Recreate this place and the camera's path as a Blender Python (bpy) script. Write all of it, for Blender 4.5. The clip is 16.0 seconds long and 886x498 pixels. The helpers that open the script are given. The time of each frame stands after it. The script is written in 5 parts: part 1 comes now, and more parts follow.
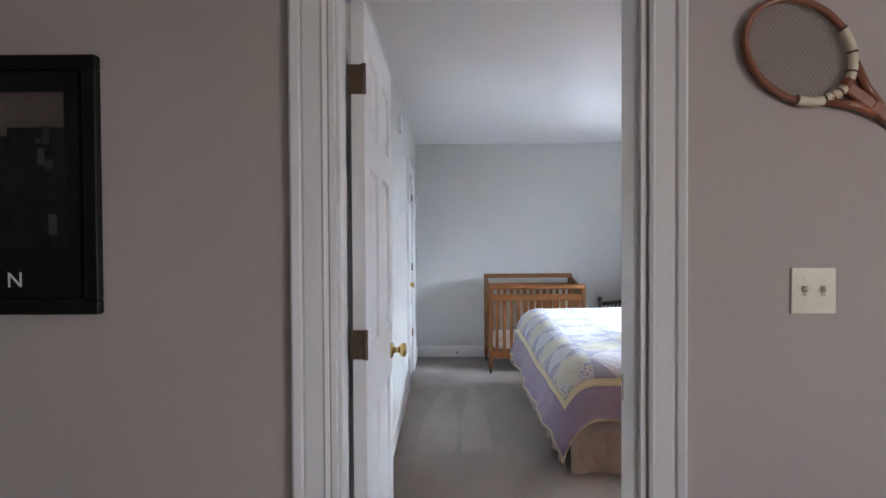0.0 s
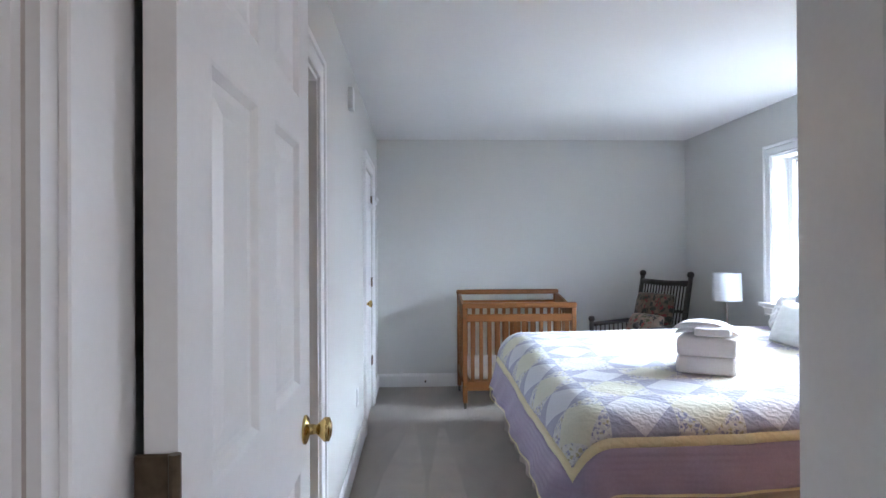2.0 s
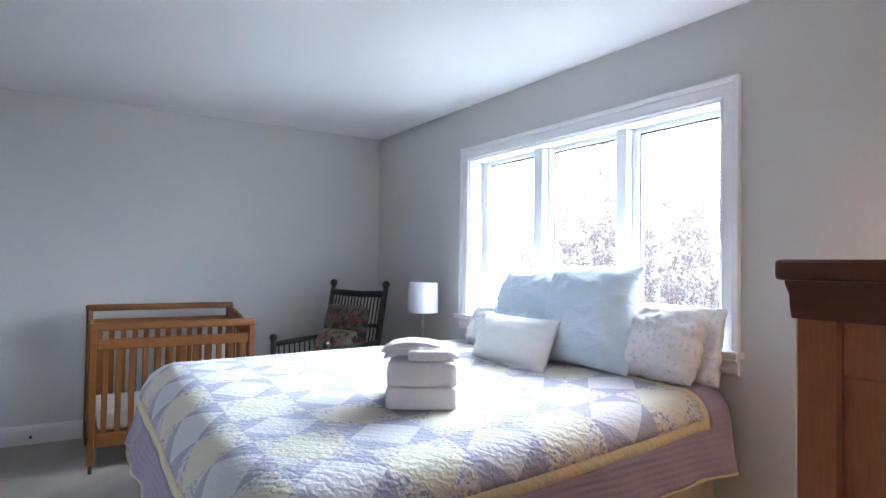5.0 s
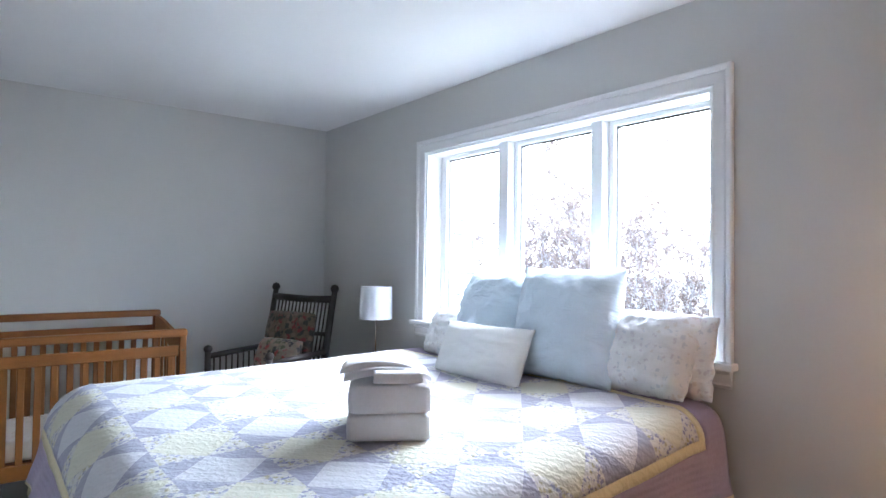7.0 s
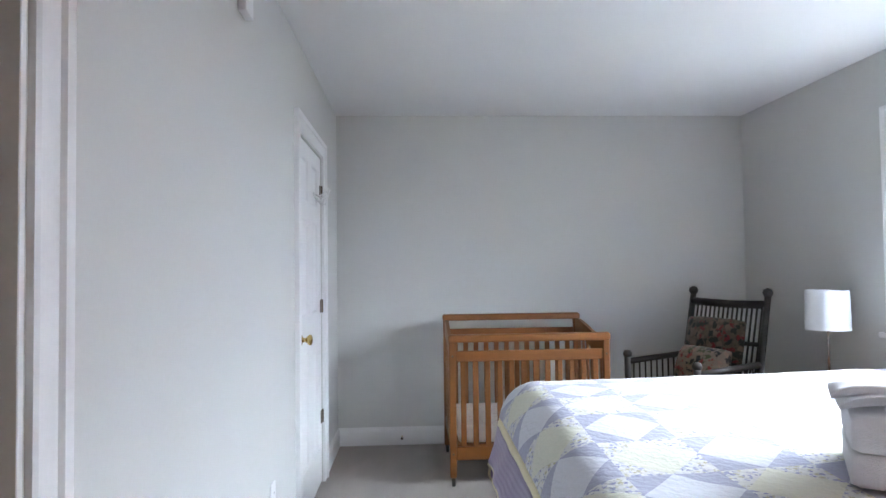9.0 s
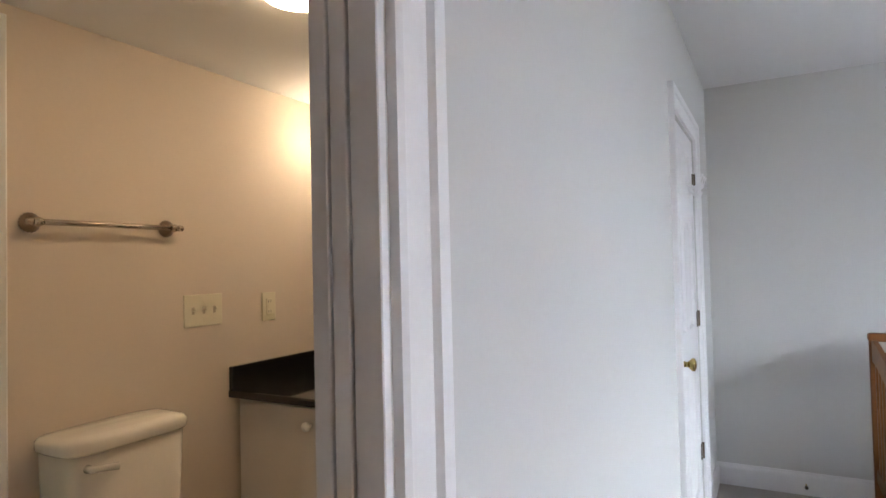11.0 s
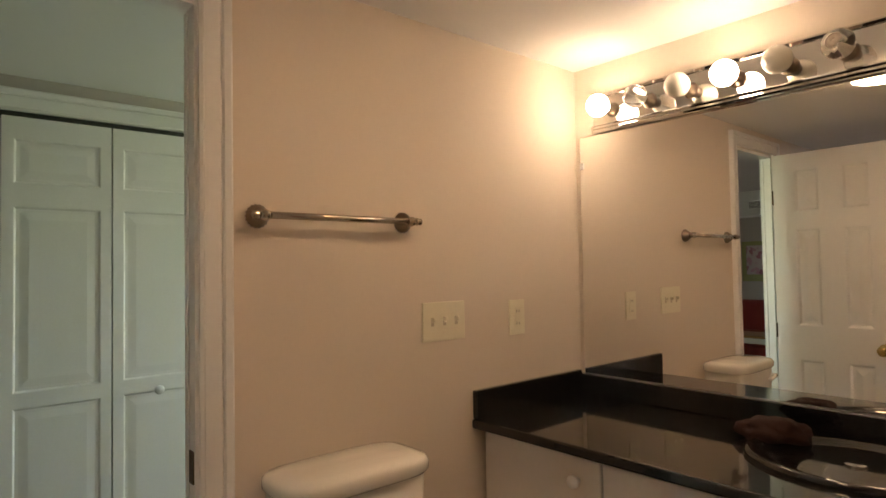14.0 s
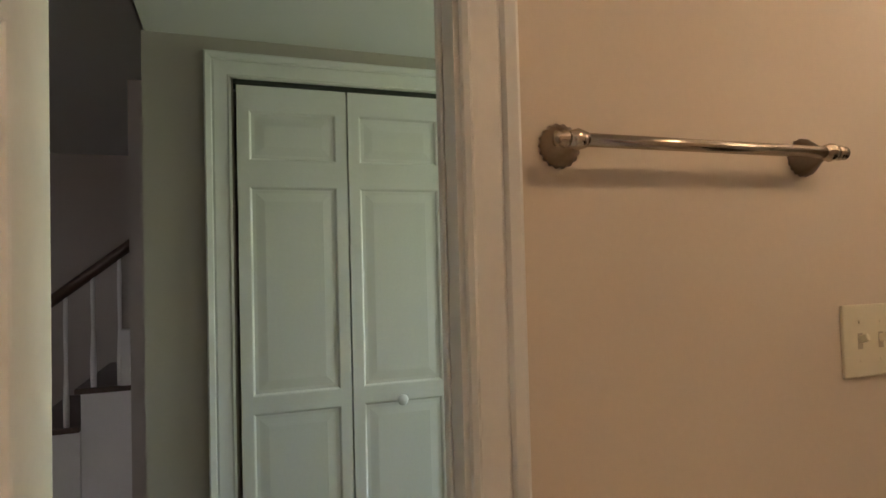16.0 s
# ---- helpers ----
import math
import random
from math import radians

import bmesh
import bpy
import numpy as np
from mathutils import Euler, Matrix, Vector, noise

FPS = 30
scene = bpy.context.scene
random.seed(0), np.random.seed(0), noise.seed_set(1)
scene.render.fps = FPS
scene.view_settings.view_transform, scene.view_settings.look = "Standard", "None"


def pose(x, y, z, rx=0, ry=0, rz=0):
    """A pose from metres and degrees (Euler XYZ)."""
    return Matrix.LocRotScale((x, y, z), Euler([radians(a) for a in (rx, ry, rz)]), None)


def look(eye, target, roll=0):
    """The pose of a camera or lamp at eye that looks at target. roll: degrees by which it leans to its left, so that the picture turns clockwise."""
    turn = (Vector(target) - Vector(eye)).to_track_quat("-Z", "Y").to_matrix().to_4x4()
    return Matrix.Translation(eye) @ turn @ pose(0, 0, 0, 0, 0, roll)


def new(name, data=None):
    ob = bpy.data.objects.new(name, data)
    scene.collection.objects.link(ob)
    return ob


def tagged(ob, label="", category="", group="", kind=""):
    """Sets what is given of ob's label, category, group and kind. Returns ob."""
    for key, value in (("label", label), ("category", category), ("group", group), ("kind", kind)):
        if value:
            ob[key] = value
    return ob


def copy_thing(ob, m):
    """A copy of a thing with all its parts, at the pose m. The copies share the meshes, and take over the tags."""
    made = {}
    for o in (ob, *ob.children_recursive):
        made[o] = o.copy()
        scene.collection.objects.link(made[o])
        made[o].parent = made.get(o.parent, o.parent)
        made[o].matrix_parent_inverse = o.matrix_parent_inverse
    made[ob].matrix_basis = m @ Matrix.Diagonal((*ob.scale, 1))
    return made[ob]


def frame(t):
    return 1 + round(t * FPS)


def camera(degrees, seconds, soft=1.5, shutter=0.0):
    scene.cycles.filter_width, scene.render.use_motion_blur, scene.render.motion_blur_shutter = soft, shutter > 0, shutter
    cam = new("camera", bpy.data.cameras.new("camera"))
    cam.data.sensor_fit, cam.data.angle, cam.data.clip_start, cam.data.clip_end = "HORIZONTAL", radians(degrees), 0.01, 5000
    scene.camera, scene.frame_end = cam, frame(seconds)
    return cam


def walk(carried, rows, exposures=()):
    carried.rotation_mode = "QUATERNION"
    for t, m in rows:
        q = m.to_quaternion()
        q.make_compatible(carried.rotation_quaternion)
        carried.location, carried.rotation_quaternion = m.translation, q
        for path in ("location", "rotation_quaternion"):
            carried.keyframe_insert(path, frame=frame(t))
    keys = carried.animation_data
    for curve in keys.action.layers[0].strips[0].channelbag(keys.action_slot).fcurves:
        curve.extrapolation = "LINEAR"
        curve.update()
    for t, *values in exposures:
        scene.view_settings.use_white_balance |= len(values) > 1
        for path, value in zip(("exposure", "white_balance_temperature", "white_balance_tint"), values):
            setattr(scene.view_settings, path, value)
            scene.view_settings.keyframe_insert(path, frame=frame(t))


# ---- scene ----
cam = camera(73.2, 16.0)
PATH = [
    (0, (0.15, -0.034, 1.368), (0.139, 1.966, 1.331), -0.3),
    (0.5, (0.139, 0.22, 1.369), (0.123, 2.22, 1.336), -0.3),
    (1, (0.136, 0.444, 1.353), (0.133, 2.443, 1.332), -0.3),
    (1.5, (0.157, 0.706, 1.315), (0.184, 2.705, 1.314), -0.3),
    (2, (0.186, 0.916, 1.333), (0.275, 2.914, 1.341), -0.3),
    (2.5, (0.176, 1.131, 1.315), (0.41, 3.117, 1.333), -0.1),
    (3, (0.171, 1.278, 1.314), (0.649, 3.22, 1.346), 0.0),
    (3.5, (0.249, 1.429, 1.312), (0.919, 3.313, 1.355), 0.3),
    (4, (0.306, 1.535, 1.286), (1.118, 3.363, 1.334), 0.4),
    (4.5, (0.371, 1.669, 1.281), (1.321, 3.428, 1.331), 0.7),
    (6.8, (0.515, 2.118, 1.309), (1.795, 3.655, 1.357), 0.75),
    (7, (0.516, 2.138, 1.309), (1.753, 3.708, 1.357), 0.7),
    (7.5, (0.5, 2.21, 1.3), (1.565, 3.903, 1.351), 0.3),
    (8, (0.472, 2.279, 1.297), (1.238, 4.125, 1.354), 0.1),
    (8.5, (0.415, 2.323, 1.321), (0.843, 4.276, 1.37), -0.3),
    (9, (0.368, 2.37, 1.299), (0.466, 4.367, 1.361), -0.7),
    (9.5, (0.33, 2.469, 1.312), (0.104, 4.456, 1.367), -0.8),
    (10, (0.251, 2.592, 1.35), (-0.249, 4.528, 1.398), -1.1),
    (12.5, (-0.017, 2.946, 1.388), (-1.403, 4.386, 1.462), -1.1),
    (13, (-0.111, 3.009, 1.398), (-1.554, 4.391, 1.472), -1.1),
    (13.5, (-0.211, 3.051, 1.397), (-1.686, 4.4, 1.466), -1.0),
    (14, (-0.314, 3.079, 1.39), (-1.828, 4.384, 1.454), -1.0),
    (14.5, (-0.447, 3.118, 1.389), (-2.066, 4.291, 1.45), -1.2),
    (15, (-0.567, 3.159, 1.386), (-2.323, 4.115, 1.447), -1.4),
    (15.5, (-0.761, 3.203, 1.366), (-2.598, 3.989, 1.429), -1.3),
    (16, (-0.983, 3.26, 1.37), (-2.867, 3.929, 1.424), -1.5),
]
EXPOSURES = [(0, 3.85, 5900, 12), (2, 3.88, 5760, 11), (3, 3.64, 5700, 11), (4.5, 3.62, 5720, 11), (7, 3.55, 5740, 11), (8, 3.62, 5850, 11), (9, 3.82, 6000, 12), (10, 3.92, 6170, 14), (12.5, 3.92, 6350, 14), (13.5, 3.86, 6680, 18), (14.5, 3.88, 6560, 20), (16, 3.74, 6500, 18)]
walk(cam, [(t, look(eye, target, roll)) for t, eye, target, roll in PATH], EXPOSURES)
# ---------------------------------------------------------------- world and light
world = bpy.data.worlds.new("world")
scene.world = world
world.use_nodes = True
wn = world.node_tree.nodes
sky = wn.new("ShaderNodeTexSky")
sky.sky_type, sky.sun_disc = "NISHITA", False
sky.sun_elevation, sky.sun_rotation = radians(48), radians(70)
sky.air_density, sky.dust_density, sky.ozone_density = 1.0, 1.0, 1.0
wn["Background"].inputs["Strength"].default_value = 0.15
world.node_tree.links.new(sky.outputs[0], wn["Background"].inputs["Color"])

sun = new("sun", bpy.data.lights.new("sun", "SUN"))
sun.data.energy, sun.data.angle, sun.data.color = 0.5, radians(30), (1.0, 0.97, 0.93)
sun.matrix_world = look((8, 1.0, 9), (0, 4.4, 0))


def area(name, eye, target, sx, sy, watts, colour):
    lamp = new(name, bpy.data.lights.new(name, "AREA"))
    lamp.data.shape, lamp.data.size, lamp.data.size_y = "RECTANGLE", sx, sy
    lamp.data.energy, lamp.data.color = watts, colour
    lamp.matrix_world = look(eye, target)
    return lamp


# the overcast sky over the garden, above the bedroom window
area("sky_light_bedroom", (9.0, 4.6, 5.5), (2.9, 4.4, 1.4), 14.0, 4.0, 290, (0.87, 0.955, 1.0))
# daylight from the lounge window, and an added green fill from an unseen hall window
area("sky_light_lounge", (3.0, -1.4, 1.5), (0, 0.6, 1.15), 0.9, 0.9, 2.2, (1.0, 0.84, 0.73))
area("fill_light_hall", (-2.45, 6.40, 1.6), (-2.45, 3.0, 1.75), 0.8, 0.8, 1.65, (0.78, 1.0, 0.53))

# ---------------------------------------------------------------- materials


def mat(name, colour, rough=0.6, metal=0.0, vary=0.06, scale=6.0, fine=90.0, bump=0.0, bscale=200.0, spec=0.5, coat=0.0, sheen=0.0, stretch=None):
    """Base colour varied at two scales, with fine relief."""
    m = bpy.data.materials.new(name)
    m.use_nodes = True
    n, l = m.node_tree.nodes, m.node_tree.links
    b = n["Principled BSDF"]
    b.inputs["Roughness"].default_value, b.inputs["Metallic"].default_value = rough, metal
    b.inputs["Specular IOR Level"].default_value, b.inputs["Coat Weight"].default_value = spec, coat
    b.inputs["Sheen Weight"].default_value = sheen
    tc = n.new("ShaderNodeTexCoord")
    mp = n.new("ShaderNodeMapping")
    mp.inputs["Scale"].default_value = stretch or (1, 1, 1)
    l.new(tc.outputs["Object"], mp.inputs[0])
    big, small = n.new("ShaderNodeTexNoise"), n.new("ShaderNodeTexNoise")
    for t, s in ((big, scale), (small, fine)):
        t.inputs["Scale"].default_value, t.inputs["Detail"].default_value = s, 4
        l.new(mp.outputs[0], t.inputs["Vector"])
    add = n.new("ShaderNodeMath")
    l.new(big.outputs["Fac"], add.inputs[0])
    l.new(small.outputs["Fac"], add.inputs[1])
    r = n.new("ShaderNodeMapRange")
    r.inputs[1].default_value, r.inputs[2].default_value = 0.6, 1.4
    r.inputs[3].default_value, r.inputs[4].default_value = 1 - vary, 1 + vary
    l.new(add.outputs[0], r.inputs[0])
    mul = n.new("ShaderNodeVectorMath")
    mul.operation = "SCALE"
    mul.inputs[0].default_value = colour
    l.new(r.outputs[0], mul.inputs["Scale"])
    l.new(mul.outputs[0], b.inputs["Base Color"])
    if bump:
        bt, bn = n.new("ShaderNodeTexNoise"), n.new("ShaderNodeBump")
        bt.inputs["Scale"].default_value, bt.inputs["Detail"].default_value = bscale, 3
        bn.inputs["Strength"].default_value, bn.inputs["Distance"].default_value = bump, 0.004
        l.new(mp.outputs[0], bt.inputs["Vector"])
        l.new(bt.outputs["Fac"], bn.inputs["Height"])
        l.new(bn.outputs[0], b.inputs["Normal"])
    return m


def speckled(name, base, dots, scale, size, rough=0.9, bump=0.3):
    """A printed cloth: small blots of several colours on a ground."""
    m = mat(name, base, rough, vary=0.05, bump=bump, bscale=60, sheen=0.2)
    n, l = m.node_tree.nodes, m.node_tree.links
    b = n["Principled BSDF"]
    tc = n.new("ShaderNodeTexCoord")
    warp, mixv = n.new("ShaderNodeTexNoise"), n.new("ShaderNodeVectorMath")
    warp.inputs["Scale"].default_value = scale * 1.5
    l.new(tc.outputs["Object"], warp.inputs["Vector"])
    mixv.operation = "MULTIPLY_ADD"
    mixv.inputs[1].default_value = (1.5 / scale,) * 3
    l.new(warp.outputs["Color"], mixv.inputs[0])
    l.new(tc.outputs["Object"], mixv.inputs[2])
    v = n.new("ShaderNodeTexVoronoi")
    v.inputs["Scale"].default_value = scale
    l.new(mixv.outputs[0], v.inputs["Vector"])
    ramp = n.new("ShaderNodeValToRGB")
    ramp.color_ramp.interpolation = "CONSTANT"
    for i, c in enumerate(dots):
        e = ramp.color_ramp.elements[i] if i < 2 else ramp.color_ramp.elements.new(i / len(dots))
        e.position, e.color = i / len(dots), (*c, 1)
    sep = n.new("ShaderNodeSeparateColor")
    l.new(v.outputs["Color"], sep.inputs[0])
    l.new(sep.outputs[0], ramp.inputs[0])
    less = n.new("ShaderNodeMapRange")
    less.inputs[1].default_value, less.inputs[2].default_value = size + 0.06, size - 0.06
    l.new(v.outputs["Distance"], less.inputs[0])
    mix = n.new("ShaderNodeMix")
    mix.data_type = "RGBA"
    l.new(less.outputs[0], mix.inputs[0])
    l.new(b.inputs["Base Color"].links[0].from_socket, mix.inputs[6])
    l.new(ramp.outputs[0], mix.inputs[7])
    l.new(mix.outputs[2], b.inputs["Base Color"])
    return m


def quilted(name, colour, vary=0.05, bands="DIAGONAL", rows=11, wander=7):
    """Cotton with rows of puckered stitching."""
    m = mat(name, colour, 0.92, vary=vary, scale=9, sheen=0.25)
    return pucker(m, bands, rows, wander)


def pucker(m, bands="DIAGONAL", rows=11, wander=7):
    n, l = m.node_tree.nodes, m.node_tree.links
    tc, w, ns, bn, add = (n.new(k) for k in ("ShaderNodeTexCoord", "ShaderNodeTexWave", "ShaderNodeTexNoise", "ShaderNodeBump", "ShaderNodeMath"))
    w.bands_direction = bands
    w.inputs["Scale"].default_value, w.inputs["Distortion"].default_value, w.inputs["Detail Scale"].default_value = rows, wander, 3
    ns.inputs["Scale"].default_value, ns.inputs["Detail"].default_value = 45, 3
    l.new(tc.outputs["Object"], w.inputs["Vector"])
    l.new(tc.outputs["Object"], ns.inputs["Vector"])
    l.new(w.outputs["Fac"], add.inputs[0])
    l.new(ns.outputs["Fac"], add.inputs[1])
    bn.inputs["Strength"].default_value, bn.inputs["Distance"].default_value = 0.20, 0.012
    l.new(add.outputs[0], bn.inputs["Height"])
    l.new(bn.outputs[0], n["Principled BSDF"].inputs["Normal"])
    return m


def glowing(name, colour, strength):
    m = bpy.data.materials.new(name)
    m.use_nodes = True
    b = m.node_tree.nodes["Principled BSDF"]
    b.inputs["Base Color"].default_value = (0.9, 0.88, 0.82, 1)
    b.inputs["Emission Color"].default_value, b.inputs["Emission Strength"].default_value = (*colour, 1), strength
    return m


def glass(name, tint=(1, 1, 1), ior=1.45):
    m = bpy.data.materials.new(name)
    m.use_nodes = True
    b = m.node_tree.nodes["Principled BSDF"]
    b.inputs["Base Color"].default_value, b.inputs["Roughness"].default_value = (*tint, 1), 0.0
    b.inputs["Transmission Weight"].default_value, b.inputs["IOR"].default_value = 1.0, ior
    return m


WALL = mat("wall_paint", (0.61, 0.61, 0.59), 0.75, vary=0.02, scale=1.5, bump=0.06, bscale=260)
WALL_BATH = mat("wall_paint_bath", (0.68, 0.60, 0.52), 0.65, vary=0.02, scale=1.5, bump=0.06, bscale=260)
WALL_LOUNGE = mat("wall_paint_lounge", (0.50, 0.455, 0.425), 0.75, vary=0.02, scale=1.5, bump=0.06, bscale=260)
CEIL = mat("ceiling_paint", (0.80, 0.80, 0.80), 0.9, vary=0.015, scale=2, bump=0.08, bscale=180)
TRIM = mat("white_gloss_paint", (0.80, 0.80, 0.80), 0.38, vary=0.025, scale=4, bump=0.03, bscale=120)
TRIM_DARK = mat("groove_dark", (0.30, 0.28, 0.27), 0.6, vary=0.05)
CARPET = mat("carpet", (0.35, 0.31, 0.27), 0.97, vary=0.2, scale=2.4, fine=300, bump=0.9, bscale=420, sheen=0.3, stretch=(2.2, 0.7, 1))
cn, cl = CARPET.node_tree.nodes, CARPET.node_tree.links
cb = CARPET.node_tree.nodes["Principled BSDF"]
ctc, cmp_, cw, cr, cmul = (cn.new(k) for k in ("ShaderNodeTexCoord", "ShaderNodeMapping", "ShaderNodeTexWave", "ShaderNodeMapRange", "ShaderNodeVectorMath"))
cmp_.inputs["Rotation"].default_value = (0, 0, radians(28))
cw.inputs["Scale"].default_value, cw.inputs["Distortion"].default_value, cw.inputs["Detail Scale"].default_value = 0.62, 6.0, 0.9
cl.new(ctc.outputs["Object"], cmp_.inputs[0])
cl.new(cmp_.outputs[0], cw.inputs["Vector"])
cr.inputs[1].default_value, cr.inputs[2].default_value, cr.inputs[3].default_value, cr.inputs[4].default_value = 0.3, 0.7, 0.955, 1.055
cl.new(cw.outputs["Fac"], cr.inputs[0])
cmul.operation = "SCALE"
cl.new(cb.inputs["Base Color"].links[0].from_socket, cmul.inputs[0])
cl.new(cr.outputs[0], cmul.inputs["Scale"])
cl.new(cmul.outputs[0], cb.inputs["Base Color"])
VINYL = mat("bath_floor", (0.5, 0.46, 0.4), 0.4, vary=0.06)
BRASS = mat("brass", (0.62, 0.46, 0.18), 0.16, 1.0, vary=0.08, scale=30)
BRONZE = mat("aged_bronze", (0.12, 0.09, 0.06), 0.42, 0.75, vary=0.25, scale=40)
NICKEL = mat("brushed_nickel", (0.46, 0.40, 0.34), 0.22, 1.0, vary=0.08, scale=40, stretch=(1, 0.1, 1))
NICKEL_DARK = mat("worn_nickel", (0.24, 0.19, 0.15), 0.30, 1.0, vary=0.15, scale=60)
CHROME = mat("chrome", (0.75, 0.74, 0.72), 0.06, 1.0, vary=0.02)
PINE = mat("honey_pine", (0.20, 0.071, 0.012), 0.5, vary=0.2, scale=7, fine=40, stretch=(1, 6, 6), coat=0.05)
PINE_V = mat("honey_pine_upright", (0.185, 0.065, 0.010), 0.5, vary=0.2, scale=7, fine=40, stretch=(6, 6, 1), coat=0.05)
CHERRY = mat("cherry_wood", (0.38, 0.13, 0.042), 0.34, vary=0.22, scale=5, fine=45, stretch=(5, 5, 0.7), coat=0.2)
CHERRY_TOP = mat("cherry_wood_top", (0.13, 0.035, 0.018), 0.28, vary=0.2, scale=5, fine=45, stretch=(0.7, 5, 5), coat=0.3)
OAK = mat("oak_top", (0.36, 0.19, 0.08), 0.4, vary=0.16, scale=5, fine=50, stretch=(5, 0.8, 5))
BLACKWOOD = mat("dark_stained_wood", (0.022, 0.016, 0.014), 0.42, vary=0.3, scale=12)
STAIRWOOD = mat("dark_stair_wood", (0.06, 0.032, 0.022), 0.35, vary=0.2, scale=12)
TOWEL = mat("white_terry", (0.80, 0.79, 0.82), 0.98, vary=0.04, scale=20, bump=0.9, bscale=330, sheen=0.5)
BLUE = mat("pale_blue_linen", (0.67, 0.79, 0.90), 0.93, vary=0.04, scale=8, bump=0.6, bscale=48, sheen=0.2)
LINEN = BLUE.node_tree
for nd in LINEN.nodes:
    if nd.bl_idname == "ShaderNodeBump":
        crease = LINEN.nodes.new("ShaderNodeTexNoise")
        crease.inputs["Scale"].default_value, crease.inputs["Detail"].default_value, crease.inputs["Distortion"].default_value = 9, 6, 1.6
        ltc, lmp = LINEN.nodes.new("ShaderNodeTexCoord"), LINEN.nodes.new("ShaderNodeMapping")
        lmp.inputs["Scale"].default_value = (0.9, 1.0, 2.2)
        LINEN.links.new(ltc.outputs["Object"], lmp.inputs[0])
        LINEN.links.new(lmp.outputs[0], crease.inputs["Vector"])
        LINEN.links.new(crease.outputs["Fac"], nd.inputs["Height"])
        nd.inputs["Strength"].default_value, nd.inputs["Distance"].default_value = 0.38, 0.02
WHITEC = mat("white_cotton", (0.80, 0.82, 0.82), 0.93, vary=0.03, scale=8, bump=0.3, bscale=140, sheen=0.2)
SHEET = mat("lavender_sheet", (0.40, 0.39, 0.56), 0.9, vary=0.05, bump=0.2, bscale=50)
Q_WHITE = quilted("quilt_white", (0.64, 0.65, 0.69))
Q_LAV = quilted("quilt_lavender", (0.36, 0.365, 0.475), 0.10)
Q_YEL = quilted("quilt_yellow", (0.66, 0.655, 0.54), 0.06)
Q_BORDER = quilted("quilt_border", (0.36, 0.305, 0.43), 0.08, "Z", 12, 0.8)
Q_BIND = quilted("quilt_binding", (0.74, 0.68, 0.44))
Q_FLOR = pucker(speckled("quilt_print", (0.66, 0.66, 0.63), [(0.26, 0.27, 0.42), (0.46, 0.43, 0.28), (0.34, 0.36, 0.50), (0.58, 0.57, 0.58)], 62, 0.46))
SKIRT = speckled("bed_skirt_print", (0.46, 0.38, 0.33), [(0.46, 0.33, 0.28), (0.40, 0.36, 0.31), (0.50, 0.43, 0.37)], 16, 0.5)
FLORAL = speckled("white_floral_print", (0.84, 0.855, 0.87), [(0.72, 0.71, 0.75), (0.68, 0.72, 0.77), (0.76, 0.74, 0.72)], 34, 0.30)
NEEDLE = speckled("needlepoint_roses", (0.085, 0.062, 0.042), [(0.13, 0.014, 0.014), (0.10, 0.075, 0.045), (0.014, 0.016, 0.012), (0.14, 0.095, 0.065), (0.022, 0.022, 0.015)], 30, 0.62)
NEEDLE2 = speckled("cream_rose_print", (0.24, 0.19, 0.14), [(0.26, 0.05, 0.04), (0.03, 0.03, 0.03), (0.30, 0.20, 0.15), (0.08, 0.09, 0.04)], 28, 0.52)
SHADE = mat("white_lamp_shade", (0.66, 0.67, 0.70), 0.85, vary=0.02, bump=0.1, bscale=300)
PLASTIC = mat("ivory_plastic", (0.76, 0.72, 0.58), 0.35, vary=0.02)
PLATE_SHADE = mat("plate_slot_shade", (0.50, 0.45, 0.35), 0.5)
WPLASTIC = mat("white_plastic", (0.78, 0.78, 0.78), 0.4, vary=0.02)
SLOT = mat("dark_slot", (0.03, 0.03, 0.03), 0.6)
PORCELAIN = mat("porcelain", (0.76, 0.73, 0.68), 0.08, vary=0.02, scale=2, coat=0.5)
GRANITE = mat("black_counter", (0.008, 0.008, 0.009), 0.07, vary=0.4, scale=60, coat=0.3)
CABINET = mat("white_laminate", (0.74, 0.70, 0.66), 0.4, vary=0.02)
MIRROR = mat("mirror_silver", (0.86, 0.86, 0.84), 0.01, 1.0, vary=0.0)
BULB_ON = glowing("lit_bulb", (1.0, 0.76, 0.48), 3.0)
DOME_ON = glowing("lit_dome", (1.0, 0.70, 0.38), 3.0)
SHADE_ON = glowing("lit_lamp_shade", (1.0, 0.60, 0.32), 1.05)
BULB_OFF = mat("frosted_bulb", (0.82, 0.79, 0.72), 0.25, vary=0.02)
CLEAR = glass("clear_glass")
PANE = glass("window_glass", ior=1.08)
RED = mat("red_upholstery", (0.22, 0.025, 0.02), 0.8, vary=0.1, bump=0.3)
BLACKF = mat("black_frame", (0.005, 0.005, 0.006), 0.5, vary=0.15, scale=30, spec=0.25)
RUBBER = mat("rubber", (0.1, 0.09, 0.08), 0.8)
STRINGS = mat("racket_strings", (0.40, 0.34, 0.28), 0.6)
RACKET = mat("racket_ash", (0.28, 0.10, 0.05), 0.35, vary=0.2, scale=25, coat=0.4)
WINDING = mat("brown_thread", (0.16, 0.10, 0.07), 0.7, vary=0.2, scale=60)
IVORY = mat("racket_binding", (0.74, 0.68, 0.52), 0.45, vary=0.05, scale=30)

# ---------------------------------------------------------------- building helpers


